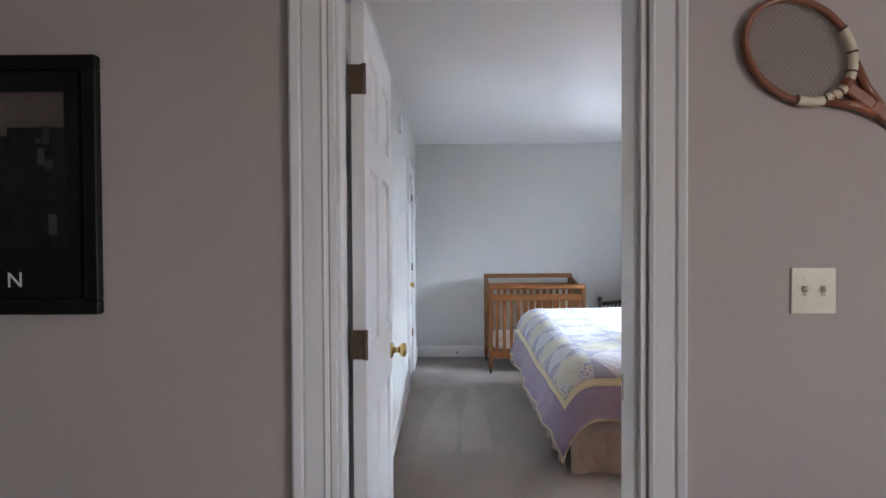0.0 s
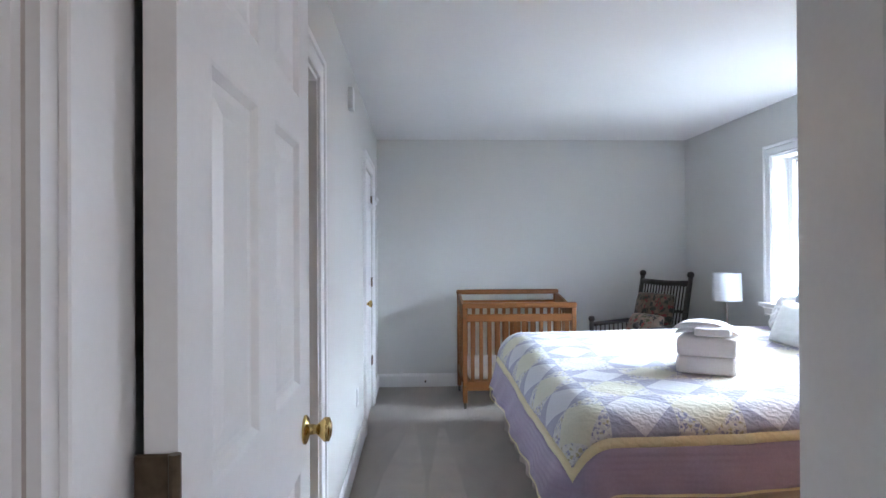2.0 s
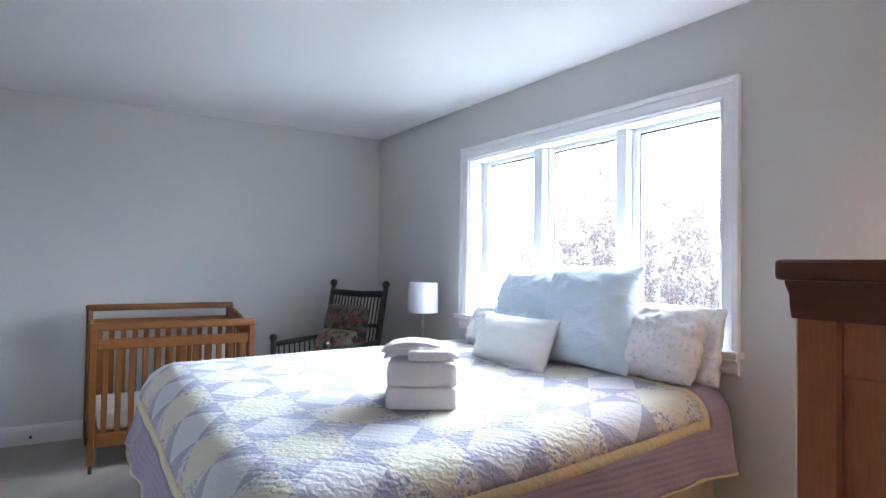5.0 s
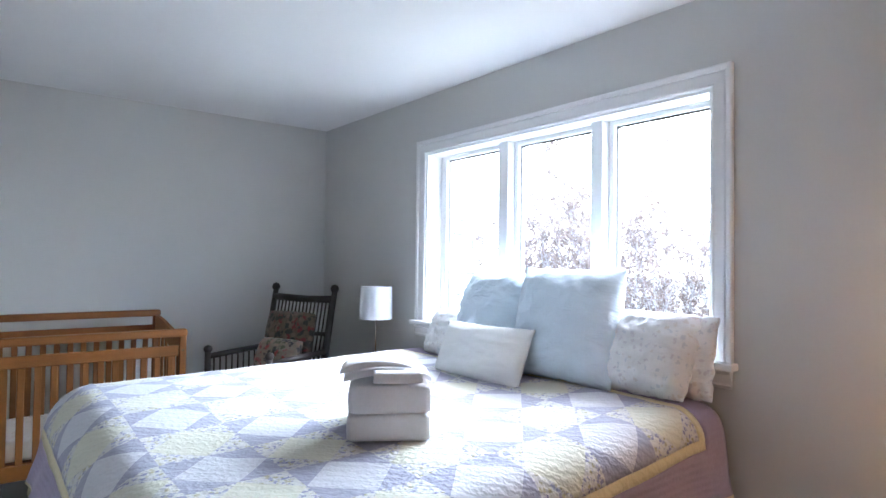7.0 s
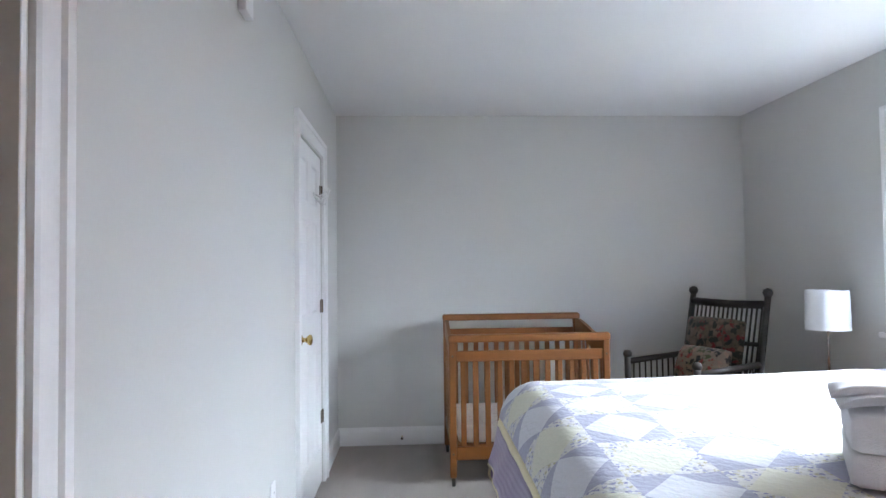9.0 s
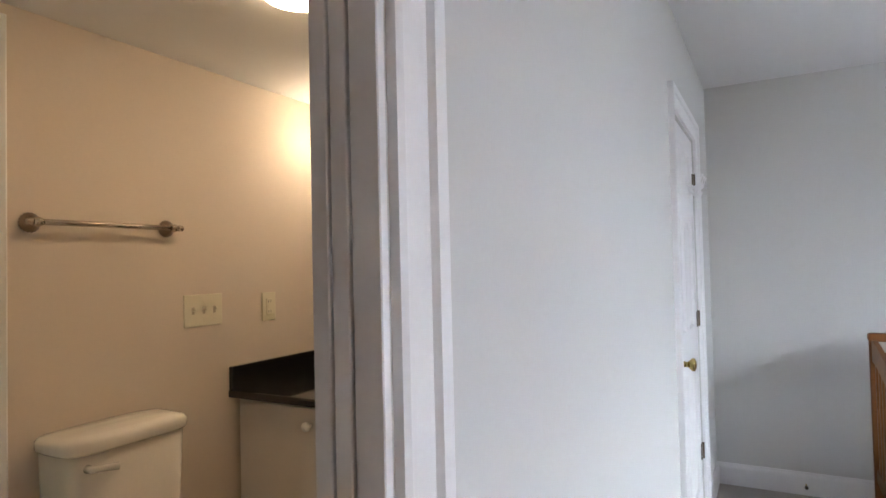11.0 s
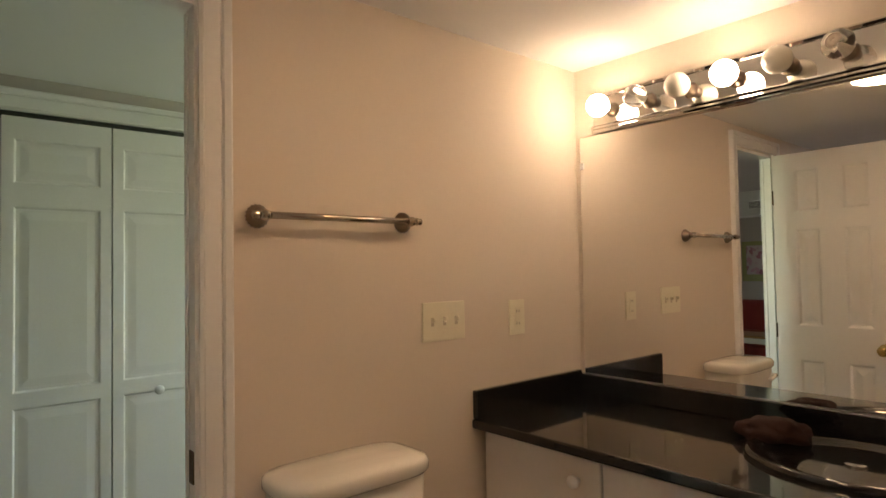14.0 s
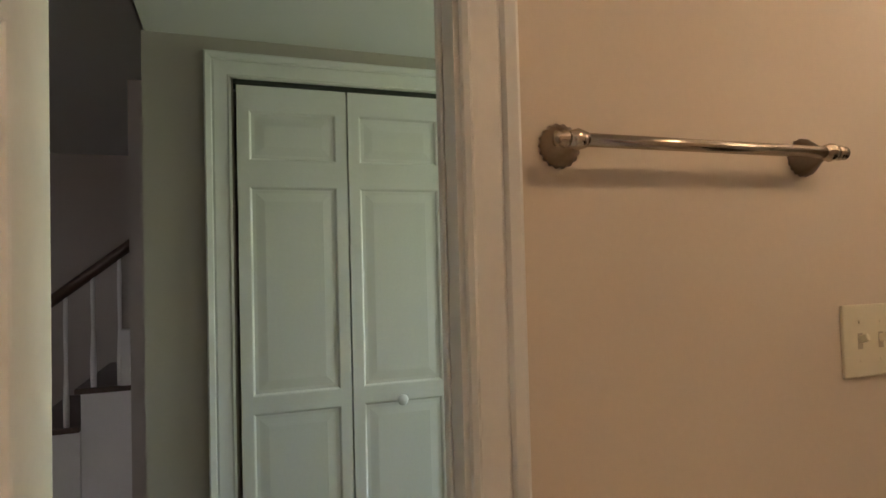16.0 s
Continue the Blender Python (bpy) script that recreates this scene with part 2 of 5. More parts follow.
def part(name, bm, material, parent=None, label="", smooth=False):
    """Link a bmesh as one mesh object, under a thing or a part where one is given."""
    me = bpy.data.meshes.new(name)
    bm.normal_update()
    bm.to_mesh(me)
    bm.free()
    for m in (material if isinstance(material, (list, tuple)) else (material,)):
        me.materials.append(m)
    if smooth:
        for p in me.polygons:
            p.use_smooth = True
    ob = new(name, me)
    if parent:
        ob.parent = parent
    if label:
        ob["label"] = label
    return ob


def base(name, x, y, z, rz=0.0, rx=0.0, ry=0.0):
    ob = new(name)
    ob.empty_display_size = 0.05
    ob.matrix_world = pose(x, y, z, rx, ry, rz)
    return ob


def box(bm, x0, x1, y0, y1, z0, z1, bev=0.0, seg=1):
    made = bmesh.ops.create_cube(bm, size=1)["verts"]
    for v in made:
        v.co = Vector((x0 + (v.co.x + 0.5) * (x1 - x0), y0 + (v.co.y + 0.5) * (y1 - y0), z0 + (v.co.z + 0.5) * (z1 - z0)))
    if bev:
        edges = list({e for v in made for e in v.link_edges})
        bmesh.ops.bevel(bm, geom=edges, offset=bev, segments=seg, affect="EDGES", profile=0.6)
    return bm


def boxes(*list_of):
    bm = bmesh.new()
    for b in list_of:
        box(bm, *b)
    return bm


def lathe(profile, seg=24, bm=None, m=None):
    """Turn a profile of (radius, height) round z."""
    bm = bm or bmesh.new()
    rings = []
    for r, z in profile:
        rings.append([bm.verts.new((r * math.cos(6.28319 * i / seg), r * math.sin(6.28319 * i / seg), z)) for i in range(seg)])
    for a, b in zip(rings, rings[1:]):
        for i in range(seg):
            bm.faces.new((a[i], a[(i + 1) % seg], b[(i + 1) % seg], b[i]))
    if profile[0][0] > 1e-4:
        bm.faces.new(rings[0][::-1])
    if profile[-1][0] > 1e-4:
        bm.faces.new(rings[-1])
    if m is not None:
        for ring in rings:
            for v in ring:
                v.co = m @ v.co
    bmesh.ops.recalc_face_normals(bm, faces=bm.faces)
    return bm


def rod(points, radius, seg=10, bm=None):
    """A round bar through points; radius may be a list."""
    bm = bm or bmesh.new()
    pts = [Vector(p) for p in points]
    rad = radius if isinstance(radius, (list, tuple)) else [radius] * len(pts)
    rings = []
    for i, p in enumerate(pts):
        d = (pts[min(i + 1, len(pts) - 1)] - pts[max(i - 1, 0)]).normalized()
        up = Vector((0, 0, 1)) if abs(d.z) < 0.9 else Vector((1, 0, 0))
        a = d.cross(up).normalized()
        b = a.cross(d)
        rings.append([bm.verts.new(p + rad[i] * (math.cos(6.28319 * k / seg) * a + math.sin(6.28319 * k / seg) * b)) for k in range(seg)])
    for a, b in zip(rings, rings[1:]):
        for i in range(seg):
            bm.faces.new((a[i], a[(i + 1) % seg], b[(i + 1) % seg], b[i]))
    bm.faces.new(rings[0][::-1])
    bm.faces.new(rings[-1])
    bmesh.ops.recalc_face_normals(bm, faces=bm.faces)
    return bm


def moulding(profile, p0, p1, u, v, m0=0.0, m1=0.0, bm=None):
    """Sweep a profile of (across, proud) from p0 to p1; m0, m1 are the mitres."""
    bm = bm or bmesh.new()
    p0, p1, u, v = Vector(p0), Vector(p1), Vector(u), Vector(v)
    d = (p1 - p0).normalized()
    a = [bm.verts.new(p0 + u * s + v * t - d * s * m0) for s, t in profile]
    b = [bm.verts.new(p1 + u * s + v * t + d * s * m1) for s, t in profile]
    for i in range(len(profile)):
        k = (i + 1) % len(profile)
        bm.faces.new((a[i], a[k], b[k], b[i]))
    bm.faces.new(a[::-1])
    bm.faces.new(b)
    bmesh.ops.recalc_face_normals(bm, faces=bm.faces)
    return bm


CASING = [(0, 0), (0, 0.012), (0.008, 0.016), (0.014, 0.012), (0.022, 0.013), (0.055, 0.016), (0.062, 0.012), (0.066, 0.021), (0.082, 0.025), (0.088, 0.022), (0.088, 0)]
SKIRTING = [(0, 0), (0, 0.014), (0.10, 0.014), (0.112, 0.011), (0.118, 0.006), (0.13, 0.004), (0.13, 0)]


def casing(name, axis, at, side, lo, hi, top, foot=0.0, wide=1.0):
    """Three mitred lengths round an opening in a wall; axis is the one that the wall runs along, side the way it faces."""
    ob = base(name, 0, 0, 0)
    prof = [(s * wide, t) for s, t in CASING]

    def pt(s, z):
        return (s, at, z) if axis == "x" else (at, s, z)
    al = Vector((1, 0, 0)) if axis == "x" else Vector((0, 1, 0))
    v = Vector((0, side, 0)) if axis == "x" else Vector((side, 0, 0))
    part("casing_leg", moulding(prof, pt(lo, foot), pt(lo, top), -al, v, 0, 1), TRIM, ob)
    part("casing_leg", moulding(prof, pt(hi, foot), pt(hi, top), al, v, 0, 1), TRIM, ob)
    part("casing_head", moulding(prof, pt(lo, top), pt(hi, top), Vector((0, 0, 1)), v, 1, 1), TRIM, ob)
    return tagged(ob, "white painted moulded door casing on the wall", "door casing", kind="structure")


def panel_leaf(bm, w, h, t, cols, rows, stile=0.105):
    """Stiles and rails of a panel door, from x 0 to w, centred on y 0; returns the panels' rectangles."""
    gaps = []
    colw = (w - stile * (cols + 1)) / cols
    for c in range(cols + 1):
        x0 = c * (colw + stile)
        box(bm, x0, x0 + stile, -t / 2, t / 2, 0, h)
    zs = [0] + [z for r in rows for z in r] + [h]
    for c in range(cols):
        x0 = stile + c * (colw + stile)
        for k in range(0, len(zs), 2):
            box(bm, x0, x0 + colw, -t / 2, t / 2, zs[k], zs[k + 1])
        for z0, z1 in rows:
            gaps.append((x0, x0 + colw, z0, z1))
    return gaps


def raised_panel(x0, x1, z0, z1, t, depth=0.011, sticking=0.016):
    """A recessed panel with a moulded edge and a raised field, on both faces."""
    bm = bmesh.new()
    for s in (1, -1):
        steps = [(0, t / 2), (sticking * 0.35, t / 2 - 0.001), (sticking, t / 2 - depth), (sticking + 0.012, t / 2 - depth), (sticking + 0.042, t / 2 - 0.004)]
        prev = None
        for i, y in steps:
            ring = [bm.verts.new((x, s * y, z)) for x, z in ((x0 + i, z0 + i), (x1 - i, z0 + i), (x1 - i, z1 - i), (x0 + i, z1 - i))]
            if prev:
                for k in range(4):
                    bm.faces.new((prev[k], prev[(k + 1) % 4], ring[(k + 1) % 4], ring[k]))
            prev = ring
        bm.faces.new(prev)
    bmesh.ops.recalc_face_normals(bm, faces=bm.faces)
    # outside faces must look away from the panel's middle
    for f in bm.faces:
        c = f.calc_center_median()
        if f.normal.y * c.y < 0:
            f.normal_flip()
    return bm


def knob_bm(length=0.06, r=0.027):
    return [(0.032, 0), (0.032, 0.004), (0.026, 0.008), (0.012, 0.012), (0.0105, length * 0.45), (0.016, length * 0.55), (r, length * 0.75), (r * 0.96, length * 0.92), (r * 0.55, length), (0, length + 0.002)]


def hinge(parent, m):
    bm = boxes((-0.015, 0.026, -0.0025, 0.0025, -0.039, 0.039, 0.002))
    rod([(-0.017, 0.004, -0.040), (-0.017, 0.004, 0.040)], 0.0065, 10, bm)
    ob = part("hinge", bm, BRONZE, parent, "aged bronze butt hinge")
    ob.matrix_local = m
    return ob


SIX = [(0.22, 0.85), (1.03, 1.56), (1.65, 1.885)]


def six_panel_door(name, w, h, label, knob_z=0.93, hinges=(0.25, 1.07, 1.80), knobs=True, closed=False):
    """Leaf along +x from the hinge at 0; its face looks both ways along y."""
    ob = base(name, 0, 0, 0)
    bm = bmesh.new()
    gaps = panel_leaf(bm, w, h, 0.035, 2, SIX)
    part("leaf", bm, TRIM, ob)
    for g in gaps:
        part("panel", raised_panel(*g, 0.035), TRIM, ob)
    if knobs:
        for s in (1, -1):
            k = part("knob", lathe(knob_bm()), BRASS, ob, "polished brass door knob", True)
            k.matrix_local = pose(w - 0.065, s * 0.0175, knob_z, -90 * s)
        part("latch_plate", boxes((w - 0.001, w + 0.002, -0.012, 0.012, knob_z - 0.03, knob_z + 0.03)), BRASS, ob)
    for z in hinges:
        hinge(ob, pose(0.012, 0.0205, z) if closed else pose(-0.0035, 0.0, z, 0, 0, 90))
    return tagged(ob, label, "door", kind="structure")

# ---------------------------------------------------------------- large structure
XW, XE, YS, YN, ZC = -0.20, 2.90, 1.58, 6.82, 2.44        # bedroom
BW, BE, BN, BC = -1.655, -0.285, 4.895, 2.11                 # bathroom
LW, LS, LE, LC = -6.8, -2.4, 3.05, 2.40                    # lounge
YL = 1.42                                                 # the lounge's face of the bedroom wall


def wall(name, material, *solids):
    return tagged(part(name, boxes(*solids), material), "painted plaster wall, plain and clean", "wall", kind="structure")


def slab(name, material, label, cat, *solids):
    return tagged(part(name, boxes(*solids), material), label, cat, kind="structure")


slab("floor", CARPET, "beige cut-pile carpet with vacuum marks", "floor", (LW, 3.05, LS, 6.95, -0.12, 0.0))
NAP = mat("brushed_carpet", (0.41, 0.365, 0.32), 0.97, vary=0.18, scale=5, fine=300, bump=0.9, bscale=420, sheen=0.3)
for tip, left, right in (((0.15, 5.50), (-0.06, 3.75), (0.20, 3.75)), ((0.37, 5.42), (0.24, 3.75), (0.44, 3.75))):
    bm = bmesh.new()
    rows = []
    for k in range(13):
        f = k / 12
        w = 0.18 + 0.82 * min(1.0, f * 1.6)
        mid = tuple(tip[a] + ((left[a] + right[a]) / 2 - tip[a]) * f for a in (0, 1))
        half = (right[0] - left[0]) / 2 * w
        n0, n1 = (0.012 * noise.noise(Vector((f * 7, tip[0] * 9, q))) for q in (1.0, 4.0))
        rows.append([bm.verts.new((mid[0] - half + n0, mid[1], 0.0025)), bm.verts.new((mid[0] + half + n1, mid[1], 0.0025))])
    for a, b in zip(rows, rows[1:]):
        bm.faces.new((a[0], b[0], b[1], a[1]))
    tagged(part("vacuum_mark", bm, NAP), "paler wedge of brushed carpet pile on the floor", "carpet mark", kind="structure")
slab("floor_bath", VINYL, "pale vinyl bathroom floor", "floor", (BW, BE, YS, BN, 0.0, 0.004))
slab("ceiling", CEIL, "smooth white painted ceiling", "ceiling", (XW, XE, YS, YN, ZC, ZC + 0.1))
slab("ceiling_bath", CEIL, "white bathroom ceiling", "ceiling", (BW, BE, YS, BN, BC, BC + 0.1))
slab("ceiling_hall", CEIL, "white hall ceiling", "ceiling", (-3.9, -1.705, 2.99, 6.5, 2.17, 2.27))
slab("ceiling_lounge", CEIL, "white lounge ceiling", "ceiling", (LW, LE, LS, YL, LC, LC + 0.14), (LW, -1.705, YL, 2.99, LC, LC + 0.14), (LW, -3.9, 2.99, 6.5, LC, LC + 0.14))
# unseen slab over every room, added to keep sky light from leaking in
slab("roof", mat("roof_light_block", (0.08, 0.08, 0.08), 0.9), "unseen dark slab over the rooms, added against light leaks", "roof", (LW - 0.2, 3.25, LS - 0.2, 7.1, 2.56, 2.66))

DX0, DX1, DT = -0.131, 0.634, 2.012          # bedroom doorway
PY0, PY1, PT = 2.505, 3.266, 2.012           # pocket doorway to the bathroom
CY0, CY1, CT = 5.345, 6.085, 1.985           # closet doorway
HY0, HY1, HT = 3.06, 3.530, 1.995            # bathroom to hall
for nm, mt, y0, y1 in (("wall_south_lounge", WALL_LOUNGE, YL, 1.50), ("wall_south", WALL, 1.50, YS)):
    wall(nm, mt, (-1.705, DX0, y0, y1, 0, 2.56), (DX1, XE, y0, y1, 0, 2.56), (DX0, DX1, y0, y1, DT, 2.56))
for nm, mt, x0, x1 in (("wall_west", WALL, -0.242, XW), ("wall_bath_east", WALL_BATH, BE, -0.242)):
    top = 2.56
    wall(nm, mt, (x0, x1, YS, PY0, 0, top), (x0, x1, PY1, CY0, 0, top), (x0, x1, CY1, 6.95, 0, top), (x0, x1, PY0, PY1, PT, top), (x0, x1, CY0, CY1, CT, top))
slab("closet_back", WALL, "plain closet wall behind the door", "wall", (-0.9, -0.85, 5.2, 6.2, 0, 2.4), (-0.85, BE, 5.15, 5.2, 0, 2.4), (-0.85, BE, 6.2, 6.25, 0, 2.4))
wall("wall_north", WALL, (-0.242, XE, YN, 6.95, 0, 2.56))
WY0, WY1, WZ0, WZ1 = 3.376, 5.352, 0.925, 2.045            # bedroom window opening
VY0, VY1, VZ0, VZ1 = -1.85, -0.95, 1.00, 1.95               # lounge window opening
wall("wall_east", WALL, (XE, 3.12, YS, WY0, 0, 2.56), (XE, 3.12, WY1, 6.95, 0, 2.56), (XE, 3.12, WY0, WY1, 0, WZ0), (XE, 3.12, WY0, WY1, WZ1, 2.56))
wall("wall_lounge_east", WALL_LOUNGE, (LE, 3.2, LS, VY0, 0, 2.56), (LE, 3.2, VY1, YS, 0, 2.56), (LE, 3.2, VY0, VY1, 0, VZ0), (LE, 3.2, VY0, VY1, VZ1, 2.56), (XE, LE, YL, YS, 0, 2.56))
wall("wall_lounge_south", WALL_LOUNGE, (LW, 3.2, LS - 0.12, LS, 0, 2.56))
wall("wall_lounge_west", WALL_LOUNGE, (LW - 0.12, LW, LS, 6.6, 0, 2.56))
wall("wall_stair_north", WALL_LOUNGE, (LW, -3.9, 6.5, 6.6, 0, 2.56))
wall("wall_bath_north", WALL_BATH, (BW, BE, BN, 5.0, 0, 2.2))
for nm, mt, x0, x1 in (("wall_bath_west", WALL_BATH, -1.68, BW), ("wall_hall_east", WALL_LOUNGE, -1.705, -1.68)):
    wall(nm, mt, (x0, x1, YS, HY0, 0, 2.4), (x0, x1, HY1, 6.5, 0, 2.4), (x0, x1, HY0, HY1, HT, 2.4))
BX = -3.144                                               # face of the hall closet
wall("wall_hall_west", WALL_LOUNGE, (BX - 0.1, BX, 2.99, 3.275, 0, 2.4), (BX - 0.1, BX, 4.055, 6.5, 0, 2.4), (BX - 0.1, BX, 3.275, 4.055, 2.025, 2.4), (-3.9, BX - 0.1, 2.99, 3.09, 0, 2.4), (-3.9, -3.8, 3.09, 6.5, 0, 2.4))
wall("wall_hall_soffit", WALL_LOUNGE, (-3.144, -1.705, 2.99, 3.0, 2.17, 2.4))
# opening for the added hall window, never in view
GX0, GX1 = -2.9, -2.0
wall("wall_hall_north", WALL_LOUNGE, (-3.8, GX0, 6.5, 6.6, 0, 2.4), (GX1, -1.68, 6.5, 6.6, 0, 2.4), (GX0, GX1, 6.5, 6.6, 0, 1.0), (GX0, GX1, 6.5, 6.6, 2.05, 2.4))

wall("wall_stair_east", WALL_LOUNGE, (-4.62, -4.49, 2.755, 6.5, 0, 2.4))

# trim


def skirting(a, b, v):
    ob = part("baseboard", moulding(SKIRTING, (*a, 0), (*b, 0), (0, 0, 1), v), TRIM)
    return tagged(ob, "white painted baseboard along the wall", "baseboard", kind="structure")


skirting((XW, YN), (XE, YN), (0, -1, 0))
skirting((XE, YS), (XE, YN), (-1, 0, 0))
skirting((XW, PY1 + 0.096), (XW, CY0 - 0.096), (1, 0, 0))
skirting((XW, CY1 + 0.096), (XW, YN), (1, 0, 0))
skirting((XW, YS), (XW, PY0 - 0.096), (1, 0, 0))
skirting((DX1 + 0.096, YS), (XE, YS), (0, 1, 0))
skirting((-1.72, YL), (DX0 - 0.096, YL), (0, -1, 0))
skirting((DX1 + 0.096, YL), (LE, YL), (0, -1, 0))
skirting((BW, HY1 + 0.096), (BW, 4.36), (1, 0, 0))
skirting((LW, LS), (LE, LS), (0, 1, 0))
skirting((LW, LS), (LW, 6.5), (1, 0, 0))
skirting((BX, 2.99), (BX, 3.17), (1, 0, 0))

casing("door_trim_lounge", "x", YL, -1, DX0 - 0.007, DX1 + 0.007, DT + 0.007)
casing("door_trim_bedroom", "x", YS, 1, DX0 - 0.007, DX1 + 0.007, DT + 0.007)
casing("door_trim_pocket", "y", XW, 1, PY0 - 0.007, PY1 + 0.007, PT + 0.007)
casing("door_trim_pocket_bath", "y", BE, -1, PY0 - 0.007, PY1 + 0.007, PT + 0.007)
casing("door_trim_closet", "y", XW, 1, CY0 - 0.007, CY1 + 0.007, CT + 0.007)
casing("door_trim_bath", "y", BW, 1, HY0 - 0.004, HY1 - 0.004, HT + 0.007, wide=0.8)
casing("door_trim_hall", "y", -1.705, -1, HY0 - 0.004, HY1 + 0.004, HT + 0.007)
casing("door_trim_hall_closet", "y", BX, 1, 3.268, 4.062, 2.03)

# jambs: thin boards inside each doorway, with a stop
jamb = base("door_jamb_bedroom", 0, 0, 0)
part("jamb_side", boxes((DX0 - 0.002, DX0 + 0.01, YL - 0.002, YS + 0.002, 0, DT), (DX0 + 0.01, DX0 + 0.021, YL + 0.02, YS - 0.05, 0, DT - 0.021, 0.002)), TRIM, jamb)
part("jamb_side", boxes((DX1 - 0.01, DX1 + 0.002, YL - 0.002, YS + 0.002, 0, DT), (DX1 - 0.021, DX1 - 0.01, YL + 0.02, YS - 0.05, 0, DT - 0.021, 0.002)), TRIM, jamb)
part("jamb_head", boxes((DX0 + 0.01, DX1 - 0.01, YL - 0.002, YS + 0.002, DT - 0.01, DT + 0.002), (DX0 + 0.01, DX1 - 0.01, YL + 0.02, YS - 0.05, DT - 0.021, DT - 0.01, 0.002)), TRIM, jamb)
part("strike_plate", boxes((DX1 - 0.0125, DX1 - 0.0098, YS - 0.042, YS - 0.014, 0.93, 1.0)), BRONZE, jamb, "aged bronze strike plate")
tagged(jamb, "white painted door jamb with a bronze strike plate", "door jamb", kind="structure")

pj = base("door_jamb_pocket", 0, 0, 0)
for x0, x1 in ((BE - 0.002, -0.264), (-0.260, -0.238), (-0.234, XW + 0.002)):
    part("jamb_strip", boxes((x0, x1, PY1 - 0.012, PY1 + 0.002, 0, PT, 0.0015)), TRIM, pj)
    part("jamb_strip", boxes((x0, x1, PY0 - 0.002, PY0 + 0.012, 0, PT, 0.0015)), TRIM, pj)
    part("jamb_head", boxes((x0, x1, PY0 + 0.012, PY1 - 0.012, PT - 0.012, PT + 0.002)), TRIM, pj)
# groove floor coloured darker than the strips beside it
part("groove", boxes((-0.265, -0.233, PY1 - 0.004, PY1 + 0.001, 0, PT)), TRIM_DARK, pj, "dark groove in the pocket door jamb")
part("strike_plate", boxes((-0.260, -0.238, PY1 - 0.0145, PY1 - 0.0118, 0.995, 1.075), (-0.255, -0.243, PY1 - 0.0155, PY1 - 0.0140, 1.012, 1.058)), BRONZE, pj, "aged bronze strike plate")
tagged(pj, "white painted pocket door jamb with two dark grooves", "door jamb", kind="structure")

hj = base("door_jamb_bath", 0, 0, 0)
part("jamb_side", boxes((-1.707, BW + 0.002, HY1 - 0.012, HY1 + 0.002, 0, HT), (-1.705, -1.69, HY1 - 0.018, HY1 - 0.012, 0, HT - 0.02, 0.002)), TRIM, hj)
part("jamb_side", boxes((-1.707, BW + 0.002, HY0 - 0.002, HY0 + 0.012, 0, HT), (-1.705, -1.69, HY0 + 0.012, HY0 + 0.018, 0, HT - 0.02, 0.002)), TRIM, hj)
part("jamb_head", boxes((-1.707, BW + 0.002, HY0 + 0.012, HY1 - 0.012, HT - 0.012, HT + 0.002)), TRIM, hj)
part("strike_plate", boxes((-1.688, -1.662, HY1 - 0.0145, HY1 - 0.0118, 0.93, 1.0)), BRONZE, hj, "aged bronze strike plate")
tagged(hj, "white painted door jamb with a bronze strike plate", "door jamb", kind="structure")

# bedroom window: stool, apron, casing, three casements
win = base("window_1", 0, 0, 0)
part("casing_leg", moulding(CASING, (XE, WY0, WZ0), (XE, WY0, WZ1), (0, -1, 0), (-1, 0, 0), 0, 1), TRIM, win)
part("casing_leg", moulding(CASING, (XE, WY1, WZ0), (XE, WY1, WZ1), (0, 1, 0), (-1, 0, 0), 0, 1), TRIM, win)
part("casing_head", moulding(CASING, (XE, WY0, WZ1), (XE, WY1, WZ1), (0, 0, 1), (-1, 0, 0), 1, 1), TRIM, win)
part("window_sill", boxes((XE - 0.055, 3.10, WY0 - 0.105, WY1 + 0.105, WZ0 - 0.028, WZ0 + 0.002, 0.006, 2)), TRIM, win)
part("apron", moulding([(0, 0), (0, 0.018), (0.012, 0.03), (0.02, 0.018), (0.055, 0.014), (0.062, 0.02), (0.075, 0.012), (0.075, 0)], (XE, WY0 - 0.085, WZ0 - 0.028), (XE, WY1 + 0.085, WZ0 - 0.028), (0, 0, -1), (-1, 0, 0)), TRIM, win)
part("reveal", boxes((XE - 0.001, 3.10, WY1 - 0.012, WY1 + 0.001, WZ0, WZ1), (XE - 0.001, 3.10, WY0 - 0.001, WY0 + 0.012, WZ0, WZ1), (XE - 0.001, 3.10, WY0 + 0.012, WY1 - 0.012, WZ1 - 0.012, WZ1 + 0.001)), TRIM, win)
PANES = ((3.420, 3.945), (4.075, 4.612), (4.752, 5.285))
